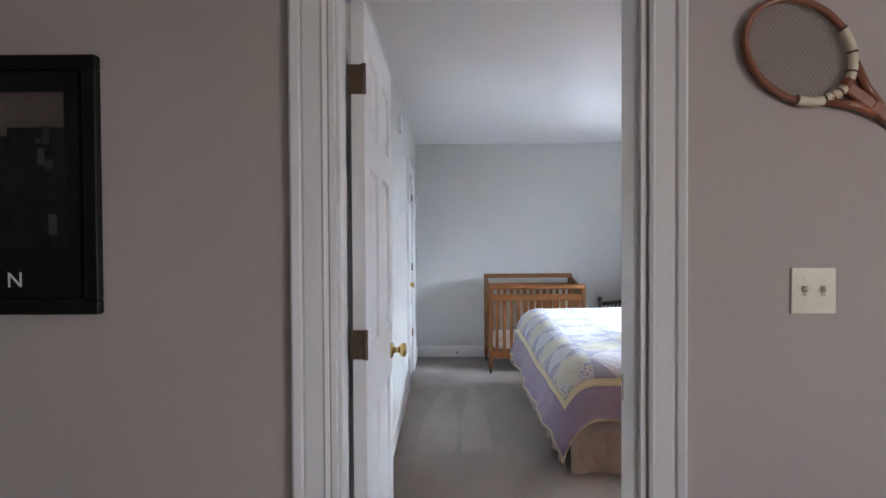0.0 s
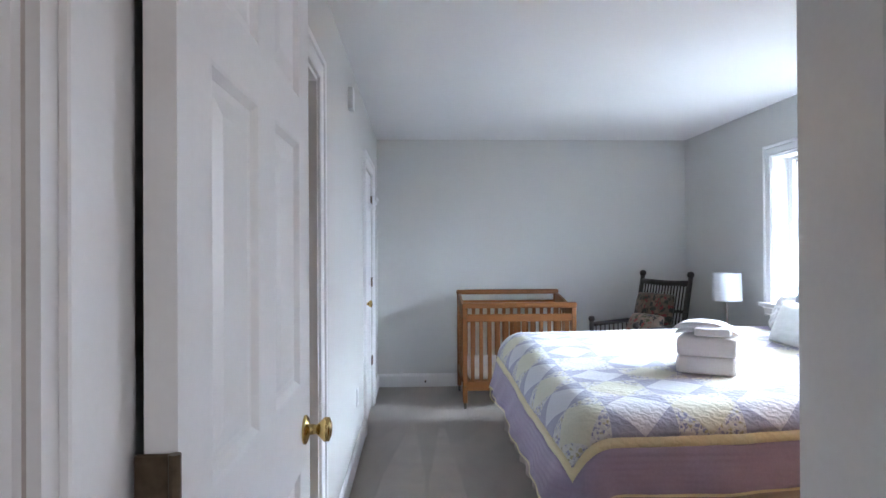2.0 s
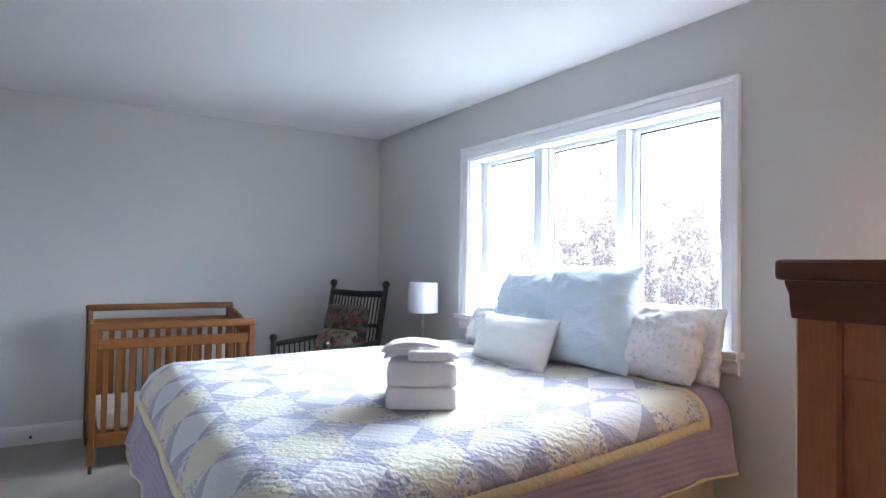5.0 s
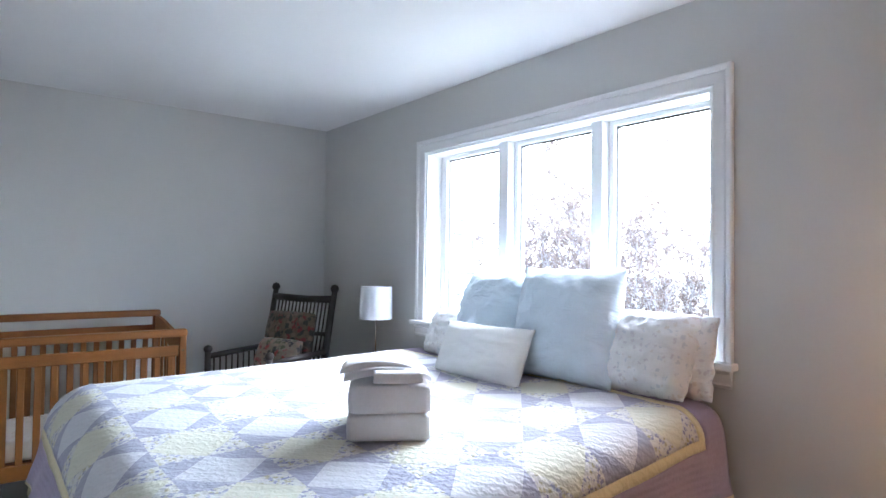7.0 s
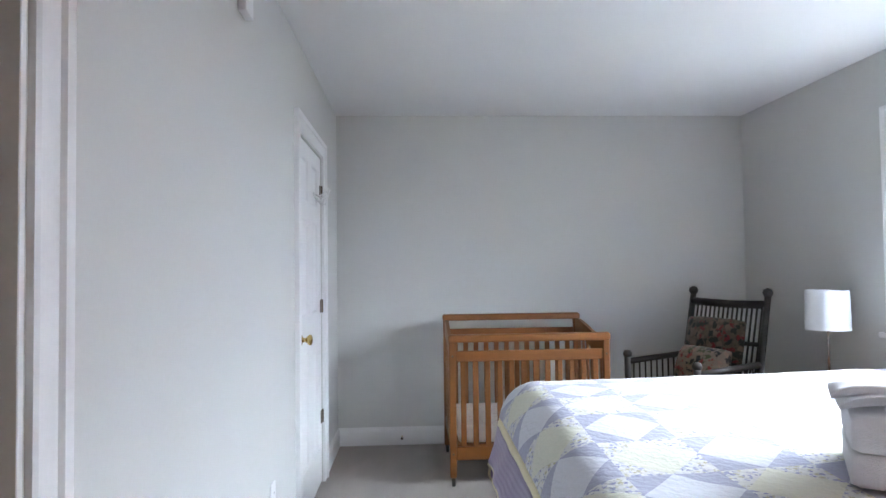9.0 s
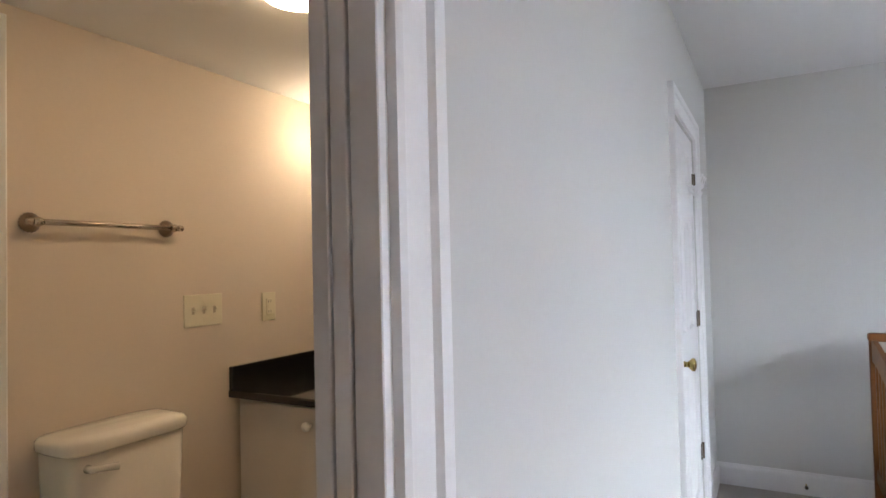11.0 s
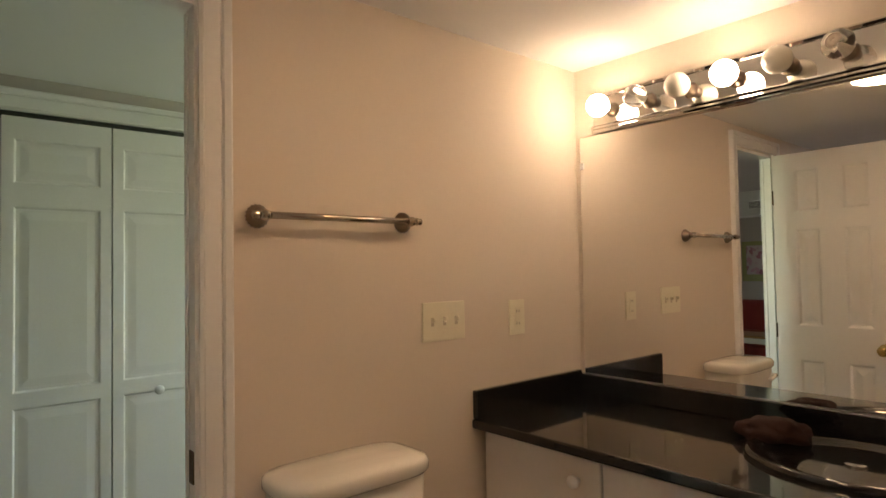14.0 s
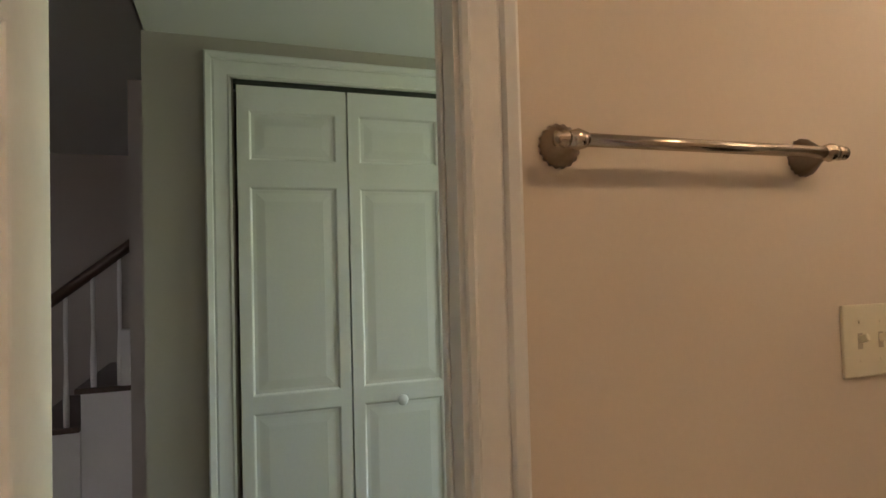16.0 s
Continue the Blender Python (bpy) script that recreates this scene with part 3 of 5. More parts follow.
for k, (a, b) in enumerate(PANES):
    lo, hi = a - 0.03, b + 0.03
    z0, z1 = WZ0 + 0.002, WZ1 - 0.012
    if k:
        part("mullion", boxes((2.965, 3.09, PANES[k - 1][1] + 0.03, lo, z0, z1, 0.004)), TRIM, win)
    sash = part("window_frame", boxes((3.02, 3.085, lo, a, z0, z1, 0.004), (3.02, 3.085, b, hi, z0, z1, 0.004), (3.02, 3.085, a, b, z0, z0 + 0.055, 0.004), (3.02, 3.085, a, b, z1 - 0.026, z1, 0.004)), TRIM, win)
    part("gasket", boxes((3.044, 3.052, a - 0.001, a + 0.004, z0 + 0.053, z1 - 0.024), (3.044, 3.052, b - 0.004, b + 0.001, z0 + 0.053, z1 - 0.024), (3.044, 3.052, a + 0.004, b - 0.004, z1 - 0.036, z1 - 0.025)), RUBBER, sash, "dark glazing gasket")
    pane = part("pane", boxes((3.053, 3.057, a - 0.004, b + 0.004, z0 + 0.05, z1 - 0.022)), PANE, sash)
    pane.visible_shadow = False
    part("latch", boxes((3.008, 3.02, lo + 0.010, lo + 0.028, 1.3, 1.37, 0.003)), WPLASTIC, sash)
part("stop_bead", boxes((3.02, 3.085, 5.315, WY1 - 0.012, WZ0 + 0.002, WZ1 - 0.012)), TRIM, win)
tagged(win, "white three-light casement window with moulded casing and sill", "window", kind="structure")

# lounge window and the added, unseen hall window, plain frames
w2 = base("window_2", 0, 0, 0)
part("window_frame", boxes((3.08, 3.14, VY0, VY0 + 0.06, VZ0, VZ1), (3.08, 3.14, VY1 - 0.06, VY1, VZ0, VZ1), (3.08, 3.14, VY0 + 0.06, VY1 - 0.06, VZ0, VZ0 + 0.06), (3.08, 3.14, VY0 + 0.06, VY1 - 0.06, VZ1 - 0.06, VZ1), (3.08, 3.14, VY0 + 0.06, VY1 - 0.06, 1.46, 1.49)), TRIM, w2)
tagged(w2, "white framed lounge window", "window", kind="structure")
w3 = base("window_hall_added", 0, 0, 0)
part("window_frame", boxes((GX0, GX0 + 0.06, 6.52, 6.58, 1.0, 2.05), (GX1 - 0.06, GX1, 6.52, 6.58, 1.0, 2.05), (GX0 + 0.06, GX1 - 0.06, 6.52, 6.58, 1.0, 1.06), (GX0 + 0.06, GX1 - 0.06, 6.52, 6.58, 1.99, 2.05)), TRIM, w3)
tagged(w3, "white framed hall window, out of view, added for green light", "window", kind="structure")

# doors
d1 = six_panel_door("door_1", 0.77, 1.99, "white six-panel door standing open, brass knob", 0.925, (0.25, 1.072, 1.778))
d1.matrix_world = pose(-0.083, 1.556, 0.012, 0, 0, 90)
d2 = six_panel_door("door_2", 0.73, 1.965, "closed white six-panel closet door with brass knob", 0.93, (0.39, 1.06, 1.76), closed=True)
d2.matrix_world = pose(-0.224, CY1 - 0.005, 0.012, 0, 0, -90)
d3 = six_panel_door("door_3", 0.56, 1.975, "white six-panel bathroom door standing open", 0.93, (0.25, 1.0, 1.74))
d3.matrix_world = pose(-1.632, 3.083, 0.012, 0, 0, 0)


def bifold(name, y0, knob):
    """One bifold leaf with three moulded panels, its hinge edge at y0."""
    ob = base(name, BX + 0.005, y0, 0.012, 90)
    bm = bmesh.new()
    gaps = panel_leaf(bm, 0.376, 1.995, 0.03, 1, [(0.18, 0.868), (0.925, 1.645), (1.735, 1.91)], 0.038)
    part("leaf", bm, TRIM, ob)
    for g in gaps:
        part("panel", raised_panel(*g, 0.03, 0.007, 0.009), TRIM, ob)
    if knob:
        k = part("knob", lathe([(0.011, 0), (0.009, 0.012), (0.019, 0.022), (0.02, 0.03), (0.012, 0.038), (0, 0.04)], 20), TRIM, ob, "small white round knob", True)
        k.matrix_local = pose(0.175, -0.015, 0.872, 90)
        part("catch", boxes((0.36, 0.378, -0.021, -0.015, 0.90, 0.93)), BRONZE, ob)
    return tagged(ob, "closed white panelled bifold closet door", "closet door", "bifold doors of the hall closet", "structure")


bifold("door_4", 3.284, False)
bifold("door_5", 3.666, True)
# solid black strip paints the shade in the gap over the doors
slab("closet_gap_shade", SLOT, "black strip for the shaded gap above the bifold doors", "door track", (BX - 0.05, BX + 0.02, 3.275, 4.055, 2.009, 2.026))
slab("closet_inside", WALL_LOUNGE, "plain closet interior", "wall", (-3.8, -3.78, 3.09, 4.3, 0, 2.17))

# ---------------------------------------------------------------- garden
GRASS = mat("winter_grass", (0.26, 0.25, 0.19), 0.95, vary=0.35, scale=1.2, fine=25)
slab("ground", GRASS, "winter lawn outside the house", "ground", (-600, 600, -600, 600, -0.6, -0.3))


def shrub(name, m, h, seed, label):
    """A leafy winter shrub: arching stems, twigs and small curled leaves."""
    rnd = random.Random(seed)
    ob = base(name, 0, 0, 0)
    ob.matrix_world = m
    stems, leaves = bmesh.new(), bmesh.new()
    for s in range(13):
        a, lean = rnd.uniform(0, 6.28), rnd.uniform(0.1, 0.62)
        p = Vector((rnd.uniform(-0.15, 0.15), rnd.uniform(-0.15, 0.15), 0))
        d = Vector((math.cos(a) * lean, math.sin(a) * lean, 1)).normalized()
        pts = [p.copy()]
        length = h * rnd.uniform(0.7, 1.0)
        for k in range(7):
            d = (d + Vector((rnd.uniform(-0.16, 0.16), rnd.uniform(-0.16, 0.16), 0.02))).normalized()
            p = p + d * length / 7
            pts.append(p.copy())
        rod(pts, [0.014 - 0.0016 * k for k in range(8)], 5, stems)
        for k in range(2, 8):
            for t in range(5):
                e = (d + Vector((rnd.uniform(-1, 1), rnd.uniform(-1, 1), rnd.uniform(-0.1, 0.7)))).normalized()
                q = pts[k] + e * rnd.uniform(0.12, 0.38)
                mid = (pts[k] + q) / 2 + Vector((0, 0, 0.02))
                rod([pts[k], mid, q], [0.004, 0.003, 0.0015], 3, stems)
                for f in range(rnd.randint(8, 18)):
                    c = mid.lerp(q, rnd.uniform(-0.3, 1.1)) + Vector((rnd.uniform(-0.05, 0.05), rnd.uniform(-0.05, 0.05), rnd.uniform(-0.05, 0.05)))
                    u = Vector((rnd.uniform(-1, 1), rnd.uniform(-1, 1), rnd.uniform(-1, 1))).normalized() * rnd.uniform(0.014, 0.030)
                    w = u.cross(Vector((rnd.uniform(-1, 1), rnd.uniform(-1, 1), 0.3))).normalized() * 0.012
                    leaves.faces.new([leaves.verts.new(c + x) for x in (-u, w, u, -w)])
    part("stems", stems, BARK, ob)
    part("leaves", leaves, LEAF, ob, "russet and olive winter leaves")
    return tagged(ob, label, "shrub", "shrubs along the garden")


BARK = mat("twig_bark", (0.34, 0.30, 0.28), 0.9, vary=0.2)
LEAF = mat("russet_leaves", (0.205, 0.155, 0.130), 0.8, vary=0.45, scale=2.5, fine=30)
ln, ll = LEAF.node_tree.nodes, LEAF.node_tree.links
thin, both = ln.new("ShaderNodeBsdfTranslucent"), ln.new("ShaderNodeMixShader")
ll.new(ln["Principled BSDF"].inputs["Base Color"].links[0].from_socket, thin.inputs["Color"])
both.inputs[0].default_value = 0.4
ll.new(ln["Principled BSDF"].outputs[0], both.inputs[1])
ll.new(thin.outputs[0], both.inputs[2])
ll.new(both.outputs[0], ln["Material Output"].inputs["Surface"])
src = shrub("shrub", pose(7.0, 6.2, -0.3), 2.25, 3, "twiggy russet-leaved shrub outside the window")
src2 = shrub("shrub", pose(7.4, 7.6, -0.3), 2.6, 8, "tall bare-twigged shrub with russet leaves outside")
for k, (x, y, r, sc) in enumerate(((7.3, 4.9, 40, 0.95), (7.9, 8.9, 130, 1.1), (7.2, 10.3, 200, 1.05), (8.0, 11.6, 290, 1.2), (8.6, 6.9, 80, 1.1), (8.8, 10.0, 170, 1.35), (7.6, 3.6, 20, 0.9), (8.4, 5.6, 250, 1.0), (8.3, 8.0, 310, 1.35))):
    c = copy_thing(src if k % 2 else src2, pose(x, y, -0.3, 0, 0, r))
    c.scale = (sc, sc, sc)

STONE = mat("pale_stone", (0.55, 0.53, 0.50), 0.85, vary=0.2, scale=9, bump=0.6, bscale=40)
pier = base("stone_pier", 4.25, 6.95, -0.3)
part("core", boxes((-0.27, 0.27, -0.22, 0.22, 0, 2.1)), mat("mortar", (0.42, 0.41, 0.39), 0.95, vary=0.1), pier)
rnd = random.Random(11)
z = 0.0
while z < 2.05:
    hgt = rnd.uniform(0.07, 0.15)
    x = -0.29
    while x < 0.27:
        wd = min(rnd.uniform(0.14, 0.30), 0.29 - x)
        part("stone", boxes((x + 0.006, x + wd - 0.006, -0.24 - rnd.uniform(0, 0.03), -0.2, z + 0.006, z + hgt - 0.006, 0.012)), STONE, pier)
        x += wd
    y = -0.2
    while y < 0.22:
        wd = min(rnd.uniform(0.14, 0.28), 0.24 - y)
        part("stone", boxes((-0.29 - rnd.uniform(0, 0.03), -0.25, y + 0.006, y + wd - 0.006, z + 0.006, z + hgt - 0.006, 0.012)), STONE, pier)
        y += wd
    z += hgt
tagged(pier, "pale stacked stone pier outside the window", "stone pier")

# the white overcast sky low over the garden
GLOW = bpy.data.materials.new("overcast_sky")
GLOW.use_nodes = True
gb = GLOW.node_tree.nodes["Principled BSDF"]
gb.inputs["Base Color"].default_value = (0.8, 0.8, 0.8, 1)
gb.inputs["Emission Color"].default_value, gb.inputs["Emission Strength"].default_value = (0.90, 0.95, 1.0, 1), 0.95
slab("backdrop", GLOW, "plain white overcast sky beyond the garden", "sky", (70, 70.2, -60, 110, -0.3, 46))

# ---------------------------------------------------------------- bedroom: bed


MX0, MX1, MY0, MY1, MZ = 0.86, 2.86, 3.37, 5.36, 0.685      # mattress edges and the quilt's top


def cloth_point(x, y, lift=0.0):
    """Where a point of the flat quilt lies once it hangs over the west, south and north edges."""
    dx = max(0.0, MX0 + 0.12 - x)
    dy = (y - (MY1 - 0.05)) if y > MY1 - 0.05 else min(0.0, y - (MY0 + 0.05))
    r = math.hypot(dx, dy)
    ex, ey = max(x, MX0 + 0.12), min(max(y, MY0 + 0.05), MY1 - 0.05)
    wob = 0.008 * noise.noise(Vector((x * 3, y * 3, 1.7))) + 0.004 * noise.noise(Vector((x * 9, y * 9, 4.1)))
    rise = min(1.0, max(0.0, (ey - 3.95) / 0.95))
    crown = 0.018 * (1 - ((ex - 1.86) / 1.0) ** 2) * (1 - ((ey - 4.36) / 1.0) ** 2) + 0.045 * rise * rise * (3 - 2 * rise) + 0.085 * (1 - 0.7 * rise) * (min(max(ex - 1.0, 0.0), 1.6) / 1.6) ** 2
    if r < 1e-6:
        return Vector((ex, ey, MZ + crown + wob + lift))
    ux, uy = -dx / r, dy / r
    wx = (dx / r) ** 2
    R = 0.125 + 0.075 * wx
    full = 1.42 - 0.10 * wx
    a = min(r / R, full)
    out, down = R * math.sin(a), R * (1 - math.cos(a))
    rest = max(0.0, r - full * R)
    ripple = 0.012 * rest / 0.3 * math.sin(9 * (y if dx > abs(dy) else x) + 1.3) + 0.007 * rest / 0.3 * math.sin(23 * (x + y))
    out += rest * (0.10 + 0.16 * wx) + ripple + lift
    down += rest * (0.99 - 0.03 * wx)
    return Vector((ex + ux * out, ey + uy * out, MZ + crown - down + wob * 0.6))


def quilt():
    ob = base("quilt", 0, 0, 0)
    c, n = 0.28, 14
    px0, px1, py0, py1 = 0.69, 2.65, 3.24, 5.48
    st, bo = 0.042, 0.20
    step = c / n
    xs = [px0 - st - bo, px0 - st - bo + 0.012] + [px0 - st - bo + 0.012 + i * (bo - 0.012) / 9 for i in range(1, 9)] + [px0 - st, px0 - st / 2] + [px0 + i * step for i in range(int(round((px1 - px0) / step)) + 1)] + [px1 + st / 2, px1 + st] + [px1 + st + i * 0.03 for i in range(1, 6)]
    south = [py0 - st - bo, py0 - st - bo + 0.012] + [py0 - st - bo + 0.012 + i * (bo - 0.012) / 9 for i in range(1, 9)] + [py0 - st, py0 - st / 2]
    north = [py1 + st / 2, py1 + st] + [py1 + st + i * (bo - 0.012) / 9 for i in range(1, 10)] + [py1 + st + bo]
    ys = south + [py0 + i * step for i in range(int(round((py1 - py0) / step)) + 1)] + north
    bm = bmesh.new()
    v = [[bm.verts.new(cloth_point(x, y)) for y in ys] for x in xs]

    def kind(x, y):
        e = 1e-5
        if x < xs[0] + 0.011 or y < ys[0] + 0.011 or y > ys[-1] - 0.011:
            return 4
        if x < px0 - st - e or y < py0 - st - e or x > px1 + st + e or y > py1 + st + e:
            return 3
        if x < px0 - e or y < py0 - e or x > px1 + e or y > py1 + e:
            return 4
        i, j = int((x - px0) / c), int((y - py0) / c)
        u, w = (x - px0) / c - i - 0.5, (y - py0) / c - j - 0.5
        inside = abs(u) + abs(w) < 0.5
        if (i + j) % 2:
            return 0 if inside else 1
        return 2 if inside else 5
    for i in range(len(xs) - 1):
        for j in range(len(ys) - 1):
            mx, my = (xs[i] + xs[i + 1]) / 2, (ys[j] + ys[j + 1]) / 2
            u, w = ((mx - px0) / c) % 1 - 0.5, ((my - py0) / c) % 1 - 0.5
            q = (v[i][j], v[i + 1][j], v[i + 1][j + 1], v[i][j + 1])
            cs = ((xs[i], ys[j]), (xs[i + 1], ys[j]), (xs[i + 1], ys[j + 1]), (xs[i], ys[j + 1]))
            tris = ((0, 1, 2), (0, 2, 3)) if u * w < 0 else ((0, 1, 3), (1, 2, 3))
            for t in tris:
                f = bm.faces.new([q[k] for k in t])
                f.material_index = kind(sum(cs[k][0] for k in t) / 3, sum(cs[k][1] for k in t) / 3)
                f.smooth = True
    for nm, kinds, words in (("patchwork", (0, 1, 2, 5), ""), ("border", (3,), "muted purple border"), ("binding", (4,), "pale yellow strip and binding")):
        piece = bm.copy()
        bmesh.ops.delete(piece, geom=[f for f in piece.faces if f.material_index not in kinds], context="FACES")
        cover = part(nm, piece, [Q_WHITE, Q_LAV, Q_YEL, Q_BORDER, Q_BIND, Q_FLOR], ob, words)
        mod = cover.modifiers.new("thickness", "SOLIDIFY")
        mod.thickness, mod.offset = 0.012, -1
    bm.free()
    return tagged(ob, "patchwork quilt in lavender, yellow and white, spread over the bed", "quilt")


def gathered(bm, p, q, z0, z1, amp=0.013, pitch=0.21, proud=0.0):
    """A pleated valance from p to q."""
    p, q = Vector(p), Vector(q)
    d = q - p
    nrm = Vector((d.y, -d.x)).normalized()
    k = int(d.length / 0.011)
    rows = 5
    grid = []
    for i in range(k + 1):
        s = i / k
        ph = s * d.length / pitch * 6.283 + 2 * noise.noise(Vector((s * 9, z0, 3)))
        col = []
        for r in range(rows + 1):
            f = 1 - r / rows
            o = amp * (0.35 + 0.65 * f) * math.sin(ph) + 0.02 * f
            pos = p + d * s + nrm * (o + proud)
            col.append(bm.verts.new((pos.x, pos.y, z0 + (z1 - z0) * (1 - f))))
        grid.append(col)
    for i in range(k):
        for r in range(rows):
            bm.faces.new((grid[i][r], grid[i + 1][r], grid[i + 1][r + 1], grid[i][r + 1])).smooth = True


bed = base("bed", 1.86, 4.36, 0)
part("box_spring", boxes((-0.96, 0.99, -0.94, 0.94, 0.14, 0.40, 0.03, 2)), WHITEC, bed)
part("mattress", boxes((-0.95, 1.0, -0.955, 0.955, 0.40, MZ - 0.02, 0.06, 4)), SHEET, bed, "mattress in a lavender sheet", True)
for sx in (-0.88, 0.9):
    for sy in (-0.86, 0.86):
        part("leg", lathe([(0.028, 0), (0.03, 0.02), (0.02, 0.1), (0.02, 0.14)], 12, m=Matrix.Translation((sx, sy, 0))), BLACKWOOD, bed)
bm = bmesh.new()
gathered(bm, (-1.0, 0.97), (-1.0, -0.97), 0.012, 0.40)
gathered(bm, (-1.0, -0.975), (0.99, -0.975), 0.012, 0.40)
gathered(bm, (0.99, 0.975), (-1.0, 0.975), 0.012, 0.40)
sk = part("bed_skirt", bm, SKIRT, bed, "faded floral gathered bed skirt")
tagged(bed, "king-size bed with a floral bed skirt under the window", "bed")
quilt()


def pillow(name, w, h, t, material, m, label, wrinkle=0.010, seed=0.0, ear=0.0, group="pillows on the bed"):
    """A stuffed cushion, w across x, h up z, t thick along y, standing on z 0."""
    bm = bmesh.new()
    n = 40
    sides = []
    for s in (1, -1):
        g = []
        for i in range(n + 1):
            row = []
            for j in range(n + 1):
                u, v = 2 * i / n - 1, 2 * j / n - 1
                full = (max(0.0, 1 - abs(u) ** 2.4) * max(0.0, 1 - abs(v) ** 2.4)) ** 0.56
                corner = 1 - (0.10 - 0.14 * ear) * abs(u * v) ** 3
                pull = corner - (0.045 + 0.035 * ear) * (1 - abs(v) ** 2) * abs(u) ** 3
                pull2 = corner - (0.045 + 0.035 * ear) * (1 - abs(u) ** 2) * abs(v) ** 3
                p = Vector((u * w / 2 * pull, 0, v * h / 2 * pull2 + h / 2))
                wr = wrinkle * 0.7 * (noise.noise(Vector((u * 2.2 + seed, v * 4.5, s * 2.0))) + 0.8 * noise.noise(Vector((u * 7 + seed, v * 5, s)))+ 0.5 * noise.noise(Vector((u * 13 + v * 6 + seed, v * 11, s))))
                ru, rv = math.exp(-(1 - abs(u)) / 0.22), math.exp(-(1 - abs(v)) / 0.18)
                wr += wrinkle * 1.3 * (ru * noise.noise(Vector((u * 1.5 + seed, v * 12, s * 3.0))) + rv * noise.noise(Vector((u * 12 + seed, v * 1.5, s * 3.0))))
                edge = min(1.0, 4 * (1 - max(abs(u), abs(v))))
                p.y = s * (t / 2 * full + wr * edge) + (0.004 * s if full < 0.02 else 0)
                p.x += wrinkle * 0.6 * noise.noise(Vector((v * 5 + seed, s * 0.1, 8)))
                p.z += wrinkle * 0.6 * noise.noise(Vector((u * 5 + seed, s * 0.1, 3)))
                row.append(bm.verts.new(p))
            g.append(row)
        for i in range(n):
            for j in range(n):
                q = (g[i][j], g[i + 1][j], g[i + 1][j + 1], g[i][j + 1])
                bm.faces.new(q if s < 0 else q[::-1]).smooth = True
        sides.append(g)
    a, b = sides
    rim = [(i, 0) for i in range(n)] + [(n, j) for j in range(n)] + [(i, n) for i in range(n, 0, -1)] + [(0, j) for j in range(n, 0, -1)]
    for k, (i, j) in enumerate(rim):
        i2, j2 = rim[(k + 1) % len(rim)]
        bm.faces.new((a[i][j], a[i2][j2], b[i2][j2], b[i][j])).smooth = True
    bmesh.ops.recalc_face_normals(bm, faces=bm.faces)
    ob = part(name, bm, material)
    ob.matrix_world = m
    return tagged(ob, label, "pillow", group)


PZ = MZ + 0.075
# each leans back towards the window: turned to face west, tilted
pillow("pillow", 0.62, 0.555, 0.27, BLUE, pose(2.655, 3.995, PZ, 0, 0, 90) @ pose(0, 0, 0, 13), "pale blue linen square pillow leaning by the window", 0.016, 1.0, 0.5)
pillow("pillow", 0.62, 0.56, 0.25, BLUE, pose(2.68, 4.53, PZ - 0.02, 0, 0, 88) @ pose(0, 0, 0, 19), "pale blue linen square pillow, slumped back", 0.016, 5.0, 0.3)
pillow("pillow", 0.60, 0.30, 0.16, WHITEC, pose(2.43, 4.33, PZ - 0.026, 0, 0, 93) @ pose(0, 0, 0, 24), "small white cotton lumbar pillow in front", 0.004, 9.0, 0.55)
pillow("pillow", 0.52, 0.38, 0.20, FLORAL, pose(2.70, 3.635, PZ + 0.008, 0, 0, 90) @ pose(0, 0, 0, 24), "white pillow with a pale floral print", 0.020, 12.0, 0.2)
pillow("pillow", 0.50, 0.35, 0.10, FLORAL, pose(2.80, 3.565, PZ + 0.01, 0, 0, 89) @ pose(0, 0, 0, 10), "white floral pillow standing behind another", 0.016, 15.0, 0.4)
pillow("pillow", 0.50, 0.30, 0.16, FLORAL, pose(2.74, 4.93, PZ - 0.01, 0, 0, 88) @ pose(0, 0, 0, 24), "white pillow with a pale floral print", 0.014, 18.0)


def folded(name, w, d, h, material, m, label, seed):
    """A folded towel: a rounded front fold, layers open at the back."""
    bm = bmesh.new()
    n, k = 14, 10
    prof = []
    for i in range(k + 1):
        a = -math.pi / 2 + math.pi * i / k
        prof.append((-d / 2 + h * 0.22 - h * 0.22 * math.copysign(abs(math.cos(a)) ** 0.6, math.cos(a)), h / 2 + h / 2 * math.sin(a)))
    prof += [(d / 2, h), (d / 2 + 0.004, h * 0.52), (d / 2 - 0.006, h * 0.48), (d / 2, 0)]
    rings = []
    for i in range(n + 1):
        x = -w / 2 + w * i / n
        f = 1 - 0.18 * max(0, abs(2 * i / n - 1) - 0.93) / 0.07
        rings.append([bm.verts.new((x + 0.004 * noise.noise(Vector((seed, y * 20, z * 20))), y + 0.004 * noise.noise(Vector((x * 9, seed, z * 9))), h / 2 + (z - h / 2) * f + 0.005 * noise.noise(Vector((x * 8, y * 8, seed))) * (z / h))) for y, z in prof])
    for a, b in zip(rings, rings[1:]):
        for i in range(len(prof)):
            j = (i + 1) % len(prof)
            bm.faces.new((a[i], a[j], b[j], b[i])).smooth = True
    bm.faces.new(rings[0][::-1])
    bm.faces.new(rings[-1])
    bmesh.ops.recalc_face_normals(bm, faces=bm.faces)
    ob = part(name, bm, material)
    ob.matrix_world = m
    return tagged(ob, label, "towel", "stack of towels on the bed")


